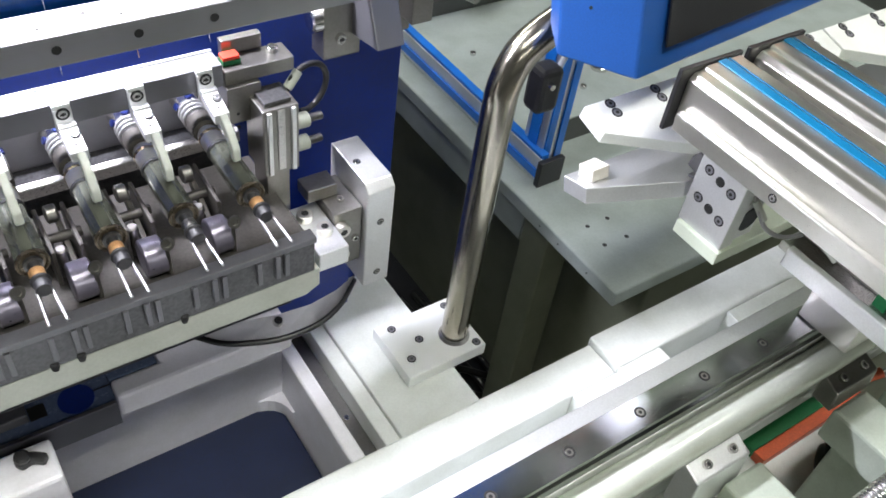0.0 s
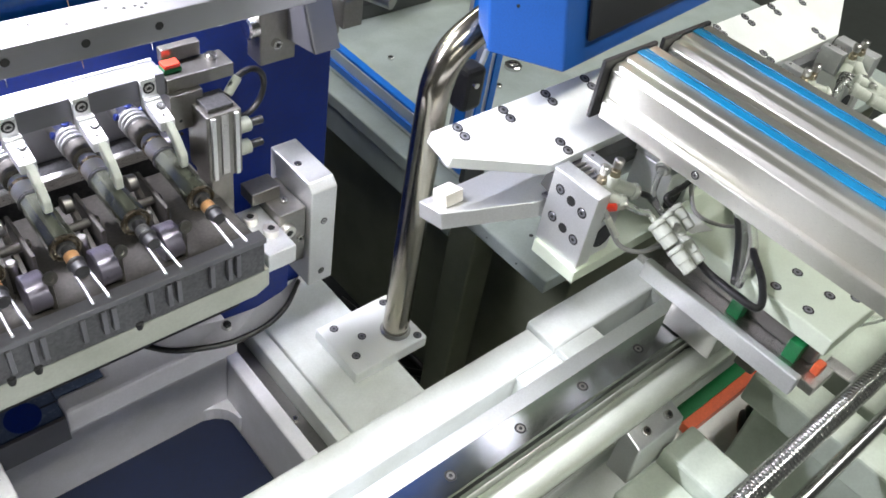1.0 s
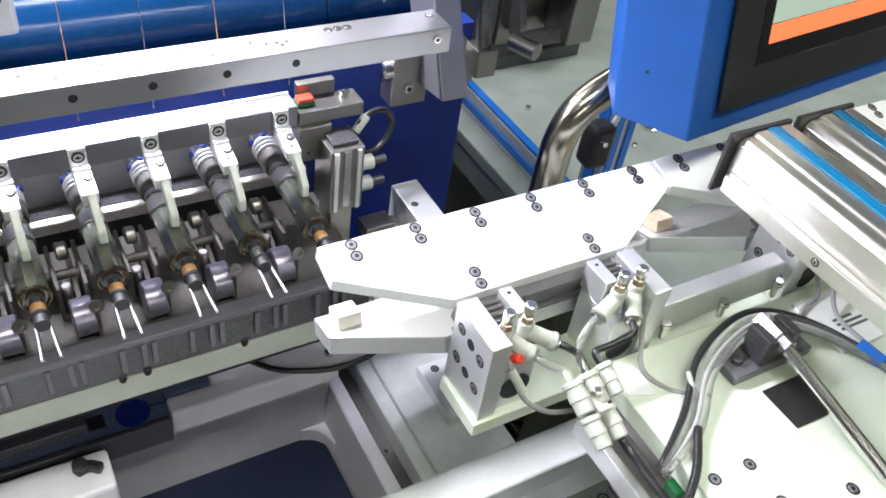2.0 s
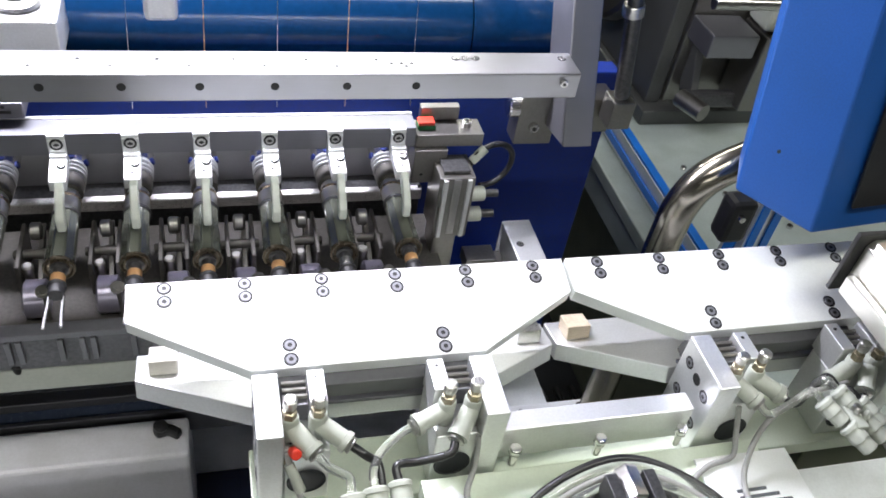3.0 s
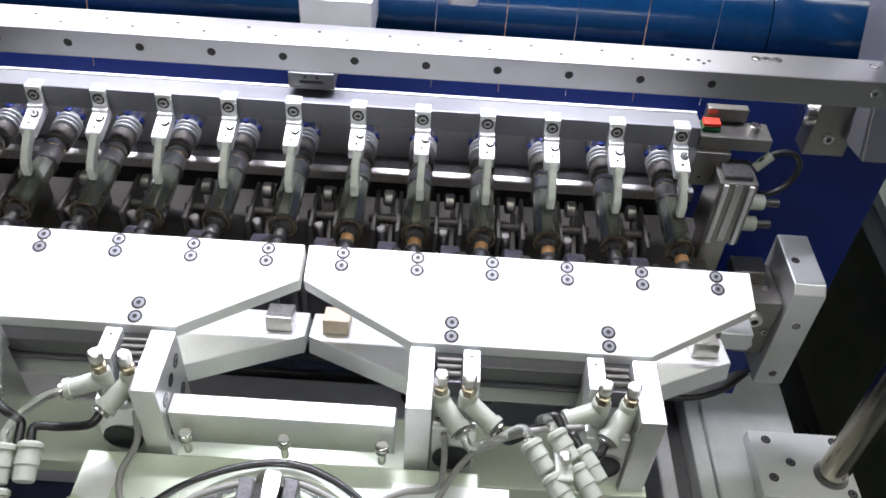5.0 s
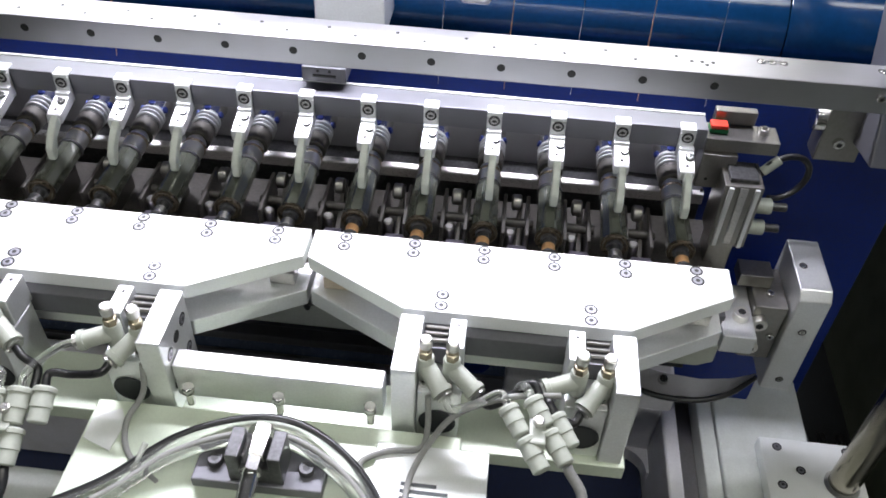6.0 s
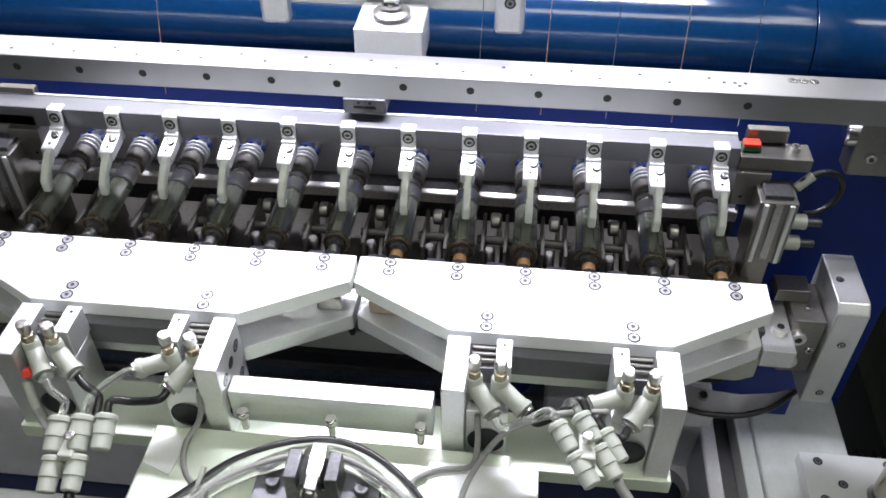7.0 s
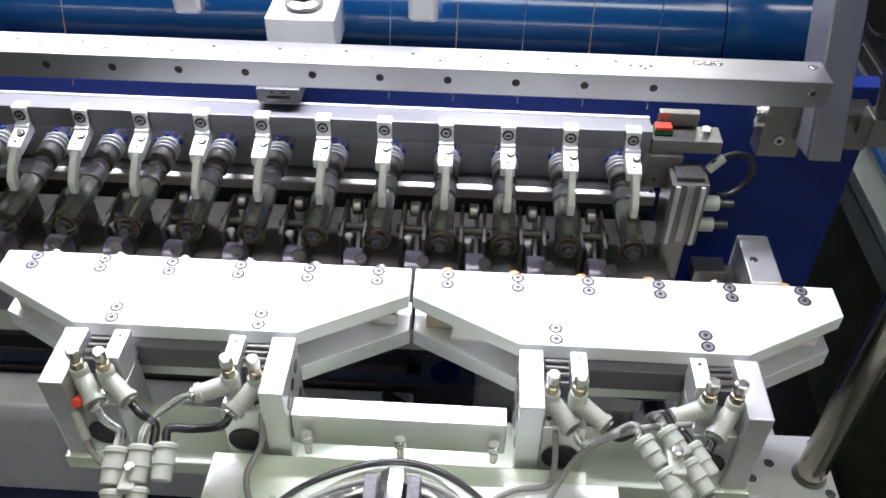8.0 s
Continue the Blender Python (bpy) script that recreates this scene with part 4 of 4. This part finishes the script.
def control_screen():
    """The control panel; its front runs along the bed, its side leans back."""
    a, b = Vector((0.210, -0.137, 0)), Vector((0.183, -0.096, 0))
    fr = Vector((0.44, -0.115, 0))
    t = thing("control_panel", (0.3, -0.1, 1.034), "blue control panel box with dark touch screen", "control panel")
    fd = (fr - a).normalized()
    poly = [a, fr, fr + Vector((-0.01, 0.07, 0)), b + fd * 0.02 + Vector((0, 0.03, 0)), b]

    def lean(bm):
        for v in bm.verts:
            v.co.y += max(0.0, v.co.z - 1.034) * 0.24
        return bm

    part("housing", lean(prism([(p.x, p.y) for p in poly], 1.0285, 1.26, "z", 0.0015)), BLUEBOX, t)
    out = Vector((fd.y, -fd.x, 0)) * 0.0012

    def pane(name, s0, s1, z0, z1, off, m, parent, label=""):
        q = [a + fd * s0 + out * off, a + fd * s1 + out * off, a + fd * s1 + out * (off - 1.5), a + fd * s0 + out * (off - 1.5)]
        return part(name, lean(prism([(p.x, p.y) for p in q], z0, z1, "z", 0.0004)), m, parent, label)

    s = pane("bezel", 0.020, 0.222, 1.0445, 1.235, 2.6, BLACK, t, "black screen bezel")
    pane("screen", 0.047, 0.200, 1.068, 1.22, 2.9, SCREEN, s)
    pane("screen_image", 0.056, 0.19, 1.092, 1.215, 3.2, LCD, s, "lit pale screen picture")
    pane("screen_bar", 0.056, 0.19, 1.080, 1.0915, 3.2, LCDO, s, "lit orange screen bar")
    fix(PINHOLE, t, (0.193, -0.104, 1.062), pose(0, 0, 0, 90, 0, -56), "bore")


def profile_arm(x, z):
    """One cantilever aluminium profile; it runs towards the bed's front."""
    t = thing("cantilever_beam", (x + 0.02, -0.3, z), "aluminium profile arm with a blue slot cover", "beam", "cantilever beams")
    w, top = 0.043, z
    body = prism([(x, top - 0.034), (x, top - 0.006), (x + 0.004, top - 0.002), (x + 0.010, top - 0.002), (x + 0.012, top), (x + w - 0.002, top), (x + w, top - 0.004), (x + w, top - 0.034)], -0.75, -0.1595, "y", 0.0008)
    part("profile", body, BRUSHY, t)
    part("side_flange", box(x - 0.006, x - 0.0003, -0.75, -0.164, top - 0.036, top - 0.024, 0.001), BRUSHY, t)
    part("slot_cover", box(x + 0.0215, x + 0.0280, -0.75, -0.16, top + 0.0002, top + 0.0012, 0.0003), TEALSTRIP, t, "teal blue slot cover")
    part("slot_lip", box(x + 0.0300, x + 0.0310, -0.75, -0.16, top + 0.0002, top + 0.0010, 0.0002), TEALSTRIP, t)
    part("end_cap", box(x - 0.007, x + w + 0.001, -0.1592, -0.1560, top - 0.040, top + 0.0015, 0.0008), BLACK, t, "black plastic end cap")
    fix(SMALL, t, (x - 0.006, -0.24, top - 0.030), LEFTW)
    return t


# ---- the shuttle with its jaws (built where it grips the bobbins) ----
PIVOT_Y, PIVOT_Z = -0.154, 0.9655


def gripper(t, x0, mirror):
    """One gripper on the shuttle between x0 and x0 + 0.035, its thick cheek on the outer side."""
    x1 = x0 + 0.035
    cheek = (x0, x0 + 0.0125) if not mirror else (x1 - 0.0125, x1)
    inner = (cheek[1] + 0.0003, x1) if not mirror else (x0, cheek[0] - 0.0003)
    ch = part("gripper_cheek", box(*cheek, -0.188, -0.150, 0.9207, 0.981, 0.0008), ALU, t)
    turn, xs = (LEFTW, cheek[0]) if not mirror else (RIGHTW, cheek[1])
    for z in (0.966, 0.943):
        fix(WIDEHOLE, ch, (xs, -0.169, z), turn, "bore")
        for d in (-0.009, 0.009):
            fix(SCREW, ch, (xs, -0.169 + d * 1.15, z + d * 0.25), turn)
    bd = part("gripper_body", box(*inner, -0.185, -0.152, 0.9207, 0.9620, 0.0008), ALU, t)
    prong = (inner[1] - 0.0085, inner[1]) if not mirror else (inner[0], inner[0] + 0.0085)
    fin = part("gripper_finger", box(*prong, -0.1700, -0.150, 0.9622, 0.981, 0.0006), ALU, t)
    fix(PINHOLE, fin, ((prong[0] + prong[1]) / 2, -0.1545, 0.981), None, "bore")
    slot = (inner[0] + 0.0008, prong[0] - 0.0005) if not mirror else (prong[1] + 0.0005, inner[1] - 0.0008)
    part("slot_block", box(*slot, -0.166, -0.152, 0.9622, 0.9745, 0.0004), FRONTM, t, "dark block in the slot")
    for n in range(3):
        y = -0.162 + 0.0042 * n
        part("roller", rod((slot[0], y, 0.9762), (slot[1], y, 0.9762), 0.0013, 10), BROWNSTEEL, t)
    mid = (inner[0] + inner[1]) / 2
    part("piston_port", turned((mid, -0.1852, 0.938), (0, -1, 0), [(0, 0.0098), (0.0006, 0.0098), (0.0008, 0.0090), (0.0003, 0.0088)], 28), SHADEP, t, "dark piston port")
    fix(HEADS, bd, (mid - 0.008 if not mirror else mid + 0.008, -0.1800, 0.9620))
    return bd


def air_fitting(t, base, lean, spread):
    """A speed-control elbow: brass stem, chrome knob and a plastic barrel towards lean. Returns the barrel's end."""
    b = Vector(base)
    el = part("elbow", turned(b, (0, 0, 1), [(0, 0.0036), (0.0015, 0.0046), (0.016, 0.0046), (0.017, 0.004)], 18), WHITEPL, t, "pale plastic elbow fitting")
    part("stem", turned(b + Vector((0, 0, 0.0172)), (0, 0, 1), [(0, 0.0036), (0.004, 0.0036), (0.0045, 0.0028), (0.007, 0.0028)], 6), STEMM, el, "brass stem")
    part("knob", turned(b + Vector((0, 0, 0.0243)), (0, 0, 1), [(0, 0.0030), (0.001, 0.0034), (0.0055, 0.0034), (0.0062, 0.0024)], 16), STEEL, el, "bright adjusting knob")
    d = Vector(lean).normalized()
    s = b + Vector((0, 0, 0.010))
    e = s + d * spread
    part("barrel", turned(s, d, [(0, 0.0042), (0.003, 0.0048), (spread - 0.003, 0.0048), (spread - 0.0028, 0.0056), (spread, 0.0056)], 18), WHITEPL, el)
    part("release_ring", turned(e, d, [(0.0002, 0.004), (0.002, 0.0046), (0.0025, 0.0036)], 16), STEEL, el)
    return e + d * 0.002, d


JAW = [(-0.1188, -0.0890), (0.1188, -0.0890), (0.1188, -0.1115), (0.061, -0.1435), (-0.060, -0.1435), (-0.1188, -0.1115)]


def shuttle():
    t = thing("transfer_shuttle", (0, 0, 0.9), "aluminium transfer shuttle with two clamp jaws and air fittings", "transfer shuttle")
    jaws = []
    for n, c in enumerate((-0.340, -0.100)):
        up = part("upper_jaw", prism([(c + x, y) for x, y in JAW], 0.9675, 0.9775, "z", 0.0006), PLATE, t, "bright anodised upper jaw plate", at=(c, PIVOT_Y, PIVOT_Z))
        for k in range(6):
            for y in (-0.0930, -0.1008):
                fix(SCREW, up, (c - 0.1 + PITCH * k, y, 0.9775))
        for x in (-0.04, 0.04):
            for y in (-0.1308, -0.1388):
                fix(SCREW, up, (c + x, y, 0.9775))
        part("grip_strip", box(c - 0.115, c + 0.115, -0.106, -0.090, 0.9668, 0.9673, 0.0002), STEEL, up)
        # Both hinge webs are dark in colour to stand for shadow under the jaw.
        part("hinge_web", box(c - 0.054, c + 0.054, -0.1500, -0.1405, 0.952, 0.9672, 0.0006), FRONTM, up)
        lo = part("lower_jaw", prism([(c + x, y - 0.001) for x, y in JAW], 0.9385, 0.9505, "z", 0.0006), ALU, t, "grey aluminium lower jaw plate", at=(c, PIVOT_Y, PIVOT_Z - 0.012))
        for x, m in ((-0.104, RESIN if n else CREAM), (0.104, STEEL)):
            part("rest_block", box(c + x - 0.0075, c + x + 0.0075, -0.110, -0.096, 0.9507, 0.9600, 0.0008), m, lo, "tan resin rest block" if m == RESIN else "cream resin rest block" if m == CREAM else "")
        part("hinge_web", box(c - 0.054, c + 0.054, -0.1480, -0.1405, 0.9508, 0.9530, 0.0004), FRONTM, lo)
        jaws.append((up, lo, c))
    # mount plate, base plate, cross bar
    part("mount_plate", box(-0.4025, -0.0345, -0.190, -0.1515, 0.9100, 0.9205, 0.0008), PALE, t)
    part("base_plate", box(-0.318, -0.122, -0.330, -0.1905, 0.920, 0.9340, 0.001), PALE, t, "pale green anodised base plate")
    part("cross_bar", box(-0.2765, -0.1650, -0.183, -0.171, 0.9342, 0.9585, 0.0008), ALU, t)
    for x in (-0.268, -0.2195, -0.171):
        s = part("bar_screw", rod((x, -0.1875, 0.9342), (x, -0.1875, 0.944), 0.0022, 14), CHROME, t)
        part("nut", turned((x, -0.1875, 0.9442), (0, 0, 1), [(0, 0.0036), (0.004, 0.0036), (0.0045, 0.003)], 6), CHROME, s)
    part("slide_rail", box(-0.326, -0.300, -0.338, -0.19, 0.893, 0.9010, 0.001), STEEL, t)
    part("slide_wall", box(-0.310, -0.125, -0.325, -0.195, 0.9012, 0.9195, 0.001), BROWNSTEEL, t)
    part("side_bar", box(-0.333, -0.3263, -0.328, -0.200, 0.888, 0.904, 0.001), ALU, t)
    for y in (-0.268, -0.313):
        part("bumper", box(-0.3205, -0.3105, y - 0.005, y + 0.005, 0.9012, 0.917, 0.0008), GREENL, t, "green plastic bumper")
    part("end_stop", box(-0.3165, -0.3085, -0.3335, -0.3275, 0.9012, 0.910, 0.001), REDP, t, "orange end stop")
    part("rail_carriage", box(-0.30, -0.14, -0.262, -0.218, 0.8335, 0.8928, 0.001), STEEL, t)
    for x, y in ((-0.282, -0.281), (-0.307, -0.280), (-0.282, -0.306), (-0.268, -0.318), (-0.307, -0.305), (-0.239, -0.317), (-0.158, -0.281), (-0.132, -0.281)):
        fix(SCREW, t, (x, y, 0.9340))
    # knuckle joint and the rod
    j = part("joint_foot", box(-0.252, -0.187, -0.236, -0.214, 0.9342, 0.941, 0.0008), FRONTM, t, "dull steel joint bracket")
    for x in (-0.2425, -0.1965):
        fix(CAPSCREW, j, (x, -0.225, 0.941))
    k = prism([(-0.2330, 0.9412), (-0.2060, 0.9412), (-0.2060, 0.962), (-0.2125, 0.962), (-0.2125, 0.953), (-0.2265, 0.953), (-0.2265, 0.962), (-0.2330, 0.962)], -0.234, -0.217, "y", 0.0006)
    part("joint_fork", k, DARKSTEEL, t, "dark joint fork")
    part("joint_nut", turned((-0.2195, -0.213, 0.957), (0, -1, 0), [(0, 0.006), (0.002, 0.0068), (0.018, 0.0068), (0.019, 0.0055), (0.026, 0.0055)], 6), CHROME, t)
    part("piston_rod", rod((-0.2195, -0.238, 0.955), (-0.2195, -0.33, 0.938), 0.0042, 18), CHROME, t, "bright piston rod")
    part("rod_slot", box(-0.238, -0.201, -0.275, -0.246, 0.9342, 0.9348, 0.0002), GAPM, t)
    part("label_plate", box(-0.165, -0.107, -0.245, -0.1995, 0.9320, 0.9355, 0.0006), PLATE, t)
    for n in range(3):
        part("label_print", box(-0.150, -0.132 + 0.006 * n, -0.2235 - 0.004 * n, -0.2215 - 0.004 * n, 0.9356, 0.9358, 0.0), PRINT, t)
    part("hose_tag", prism([(-0.316, -0.216), (-0.316, -0.203), (-0.303, -0.196), (-0.298, -0.204), (-0.300, -0.222)], 0.9342, 0.9348, "z", 0.0), PAPER, t, "white paper tag")
    # grippers and their fittings; two per jaw pair
    ends = {}
    for n, c in enumerate((-0.340, -0.100)):
        for side, x0 in ((0, c - 0.060), (1, c + 0.028)):
            gripper(t, x0, side == 1)
            xa = x0 + (0.0160 if side == 0 else 0.0055)
            lean = (0.6, -0.75, -0.28)
            if side == 1:
                lean = (-0.95, -0.35, -0.15)
            ends[n, side, 0] = air_fitting(t, (xa, -0.1755, 0.9624), lean, 0.018)
            lean = (0.75, -0.6, -0.25) if side == 0 else (-0.55, -0.75, -0.30)
            ends[n, side, 1] = air_fitting(t, (xa + 0.0135, -0.1755, 0.9624), lean, 0.018)
    # unions and hoses
    UNIONS = (
        (Vector((0.03, -0.90, -0.40)), ((-0.3575, -0.216, 0.9545, 0.0060, 0.018), (-0.3460, -0.214, 0.9545, 0.0060, 0.018), (-0.3340, -0.212, 0.9545, 0.0056, 0.018), (-0.3560, -0.234, 0.9455, 0.0055, 0.018), (-0.3440, -0.232, 0.9455, 0.0055, 0.018))),
        (Vector((0.52, -0.80, -0.28)), ((-0.0975, -0.204, 0.973, 0.0050, 0.015), (-0.0860, -0.199, 0.975, 0.0050, 0.015), (-0.0875, -0.2185, 0.968, 0.0052, 0.017), (-0.0735, -0.2060, 0.972, 0.0043, 0.017), (-0.0765, -0.2140, 0.969, 0.0050, 0.017))),
    )
    for n, (d, barrels) in enumerate(UNIONS):
        d = d.normalized()
        u = Vector(barrels[-1][:3]) - d * 0.018
        body = None
        for x, y, z, rad, ln in barrels:
            c = Vector((x, y, z))
            prof = [(0, rad * 0.82), (0.001, rad * 1.06), (0.003, rad * 1.06), (0.0034, rad * 0.92), (ln * 0.6, rad), (ln * 0.62, rad * 0.9), (ln, rad * 0.88), (ln + 0.0008, rad * 0.7)]
            made = part("union_barrel" if body else "hose_union", turned(c - d * ln / 2, d, prof, 20), WHITEPL, body or t, "" if body else "pale plastic hose union")
            body = body or made
        web = box(-0.004, 0.004, -0.010, 0.010, -0.0025, 0.0025, 0.001)
        mid = sum((Vector(b[:3]) for b in barrels[:4]), Vector((0, 0, 0))) / 4
        bmesh.ops.translate(web, vec=mid, verts=web.verts)
        part("union_web", web, WHITEPL, body)
        part("union_eye", turned(mid + Vector((0, 0, 0.0045)), (0, 0, 1), [(0, 0.0026), (0.003, 0.0026), (0.0034, 0.0018)], 14), STEEL, body)
        inn = [Vector(b[:3]) - d * b[4] / 2 for b in barrels]
        goals = ((0, 0, inn[0], CLEAR), (0, 1, inn[1] + Vector((0.004, 0.004, -0.003)), RUBBER), (1, 0, inn[1], CLEAR), (1, 1, inn[2] if n == 0 else inn[3], RUBBER))
        for side, w, g, m in goals:
            e, way = ends[n, side, w]
            part("air_hose", hose([e, e + way * 0.007, (e + way * 0.012).lerp(g - d * 0.012, 0.5) - Vector((0, 0, 0.002)), g - d * 0.007, g + d * 0.002], 0.0022), m, t, "clear air hose" if m == CLEAR else "black air hose")
        e = u + d * 0.028
        if n == 0:
            run = [e, e + Vector((0.002, -0.012, -0.004)), Vector((-0.340, -0.285, 0.937)), Vector((-0.318, -0.275, 0.9375)), Vector((-0.296, -0.252, 0.938))]
        else:
            run = [e, e + d * 0.014 + Vector((0, -0.004, -0.008)), Vector((-0.092, -0.268, 0.930)), Vector((-0.110, -0.290, 0.928)), Vector((-0.135, -0.305, 0.938))]
        part("air_hose", hose(run, 0.0026), RUBBER if n == 0 else GREYCABLE, t)
    # sensor leads
    part("sensor", turned((-0.3835, -0.1855, 0.9655), (0.25, -0.8, 0.55), [(0, 0.0022), (0.001, 0.0027), (0.006, 0.0027), (0.0065, 0.0020)], 14), REDL, t, "red sensor plug")
    part("port_screw", turned((-0.3895, -0.1852, 0.9575), (0, -1, 0), [(0, 0.0034), (0.002, 0.0034), (0.0025, 0.0026)], 12), BRONZE, t, "brass port screw")
    part("sensor_lead", hose([(-0.386, -0.186, 0.966), (-0.384, -0.193, 0.955), (-0.378, -0.200, 0.942), (-0.366, -0.208, 0.936), (-0.350, -0.214, 0.938)], 0.0016), GREYCABLE, t)
    part("sensor_sleeve", rod((-0.3855, -0.189, 0.9605), (-0.380, -0.197, 0.948), 0.0026, 12), WHITEPL, t)
    part("sensor_lead", hose([(-0.290, -0.186, 0.962), (-0.291, -0.192, 0.945), (-0.297, -0.205, 0.936), (-0.290, -0.222, 0.934), (-0.270, -0.236, 0.933)], 0.0016), GREYCABLE, t)
    part("sensor_lead", hose([(-0.141, -0.187, 0.962), (-0.140, -0.194, 0.946), (-0.143, -0.202, 0.937), (-0.160, -0.206, 0.937), (-0.172, -0.214, 0.936), (-0.166, -0.224, 0.936)], 0.0016), GREYCABLE, t)
    part("sensor_lead", hose([(-0.075, -0.186, 0.972), (-0.100, -0.190, 0.972), (-0.125, -0.196, 0.962), (-0.138, -0.206, 0.948), (-0.146, -0.222, 0.938), (-0.146, -0.25, 0.937)], 0.0016), GREYCABLE, t)
    # the arched hose bundle round the joint
    for n, (m, r, lab) in enumerate(((RUBBER, 0.0024, "black air hose"), (CLEAR, 0.0026, "clear air hose"), (GREYCABLE, 0.0017, ""), (CLEAR, 0.0022, "clear air hose"))):
        o = 0.0045 * n
        pts = [(-0.330, -0.262 - o * 0.3, 0.9345), (-0.295, -0.240 - o, 0.937), (-0.265, -0.215 - o, 0.943), (-0.232, -0.203 - o, 0.948), (-0.205, -0.203 - o, 0.948), (-0.178, -0.216 - o, 0.943), (-0.158, -0.238 - o, 0.938), (-0.146, -0.27 - o, 0.936), (-0.142, -0.32, 0.936)]
        part("air_hose", hose(pts, r), m, t, lab)
    for p, q in (((-0.279, -0.221, 0.9445), (-0.284, -0.243, 0.9335)),):
        part("cable_tie", rod(p, q, 0.0016, 8), WHITEPL, t)
    part("blue_tape", rod((-0.1535, -0.245, 0.939), (-0.149, -0.262, 0.937), 0.0045, 14), BLUESTRIP, t, "blue tape wrap")
    return t, jaws


hall()
spindle_bank()
bank_end()
slide_cylinder(0.0, 1)
slide_cylinder(-0.4436, -1)
nozzle_beam()
beam_column()
back_housing()
tray_and_beams()
handle_post()
bed()
front_frame()
back_table()
background()
control_screen()
profile_arm(0.2265, 1.045)
profile_arm(0.2840, 1.045)
for n in range(12):
    spindle(n)
    wire_clamp(n)
BOBBINS = [bobbin(n) for n in range(12)]
SHUTTLE, JAWS = shuttle()

# place of the shuttle: seconds, along the bed, towards the spindles
TRAVEL = ((0.0, 0.664, -0.0143), (0.42, 0.664, -0.0143), (0.55, 0.658, -0.0143), (0.7, 0.641, -0.0143), (0.85, 0.617, -0.0143), (1.0, 0.591, -0.0143), (1.2, 0.559, -0.0143), (1.5, 0.512, -0.0143), (2.0, 0.439, -0.0143),
          (2.8, 0.3280, -0.0143), (3.0, 0.2985, -0.0143), (3.5, 0.2283, -0.0143), (4.0, 0.1589, -0.0143), (4.5, 0.0842, -0.0143), (4.7, 0.0496, -0.0143), (4.95, 0.010, -0.0143), (5.08, 0.002, -0.0143),
          (5.16, 0.002, -0.0140), (5.32, 0.002, -0.0008), (5.4, 0.002, 0.0), (6.0, 0.002, 0.0), (7.0, 0.001, 0.0), (7.08, 0.001, -0.001), (7.24, 0.001, -0.0135), (7.32, 0.001, -0.0143), (7.4, 0.008, -0.0143),
          (7.5, 0.0205, -0.0143), (7.75, 0.054, -0.0143), (8.0, 0.0871, -0.0143))
JAW_TURN = ((0.0, 14.0), (1.7, 14.0), (4.5, 13.0), (5.42, 13.0), (5.5, 7.0), (5.6, 0.0), (6.5, 0.0), (8.0, 0.0))


def motions():
    walk(SHUTTLE, [(t, pose(x, y, 0.9)) for t, x, y in TRAVEL])
    for up, lo, c in JAWS:
        walk(up, [(t, pose(c, PIVOT_Y, PIVOT_Z - 0.9, a)) for t, a in JAW_TURN])
        walk(lo, [(t, pose(c, PIVOT_Y, PIVOT_Z - 0.912, -a)) for t, a in JAW_TURN])
    for k, b in enumerate(BOBBINS):
        rest = pose(-PITCH * k, -0.07, SZ)
        rows = [(0.0, rest), (5.0, rest)] + [(t, pose(-PITCH * k + x - 0.001, -0.07 + y * 1.45, SZ)) for t, x, y in TRAVEL if t >= 7.0]
        walk(b, rows)


motions()
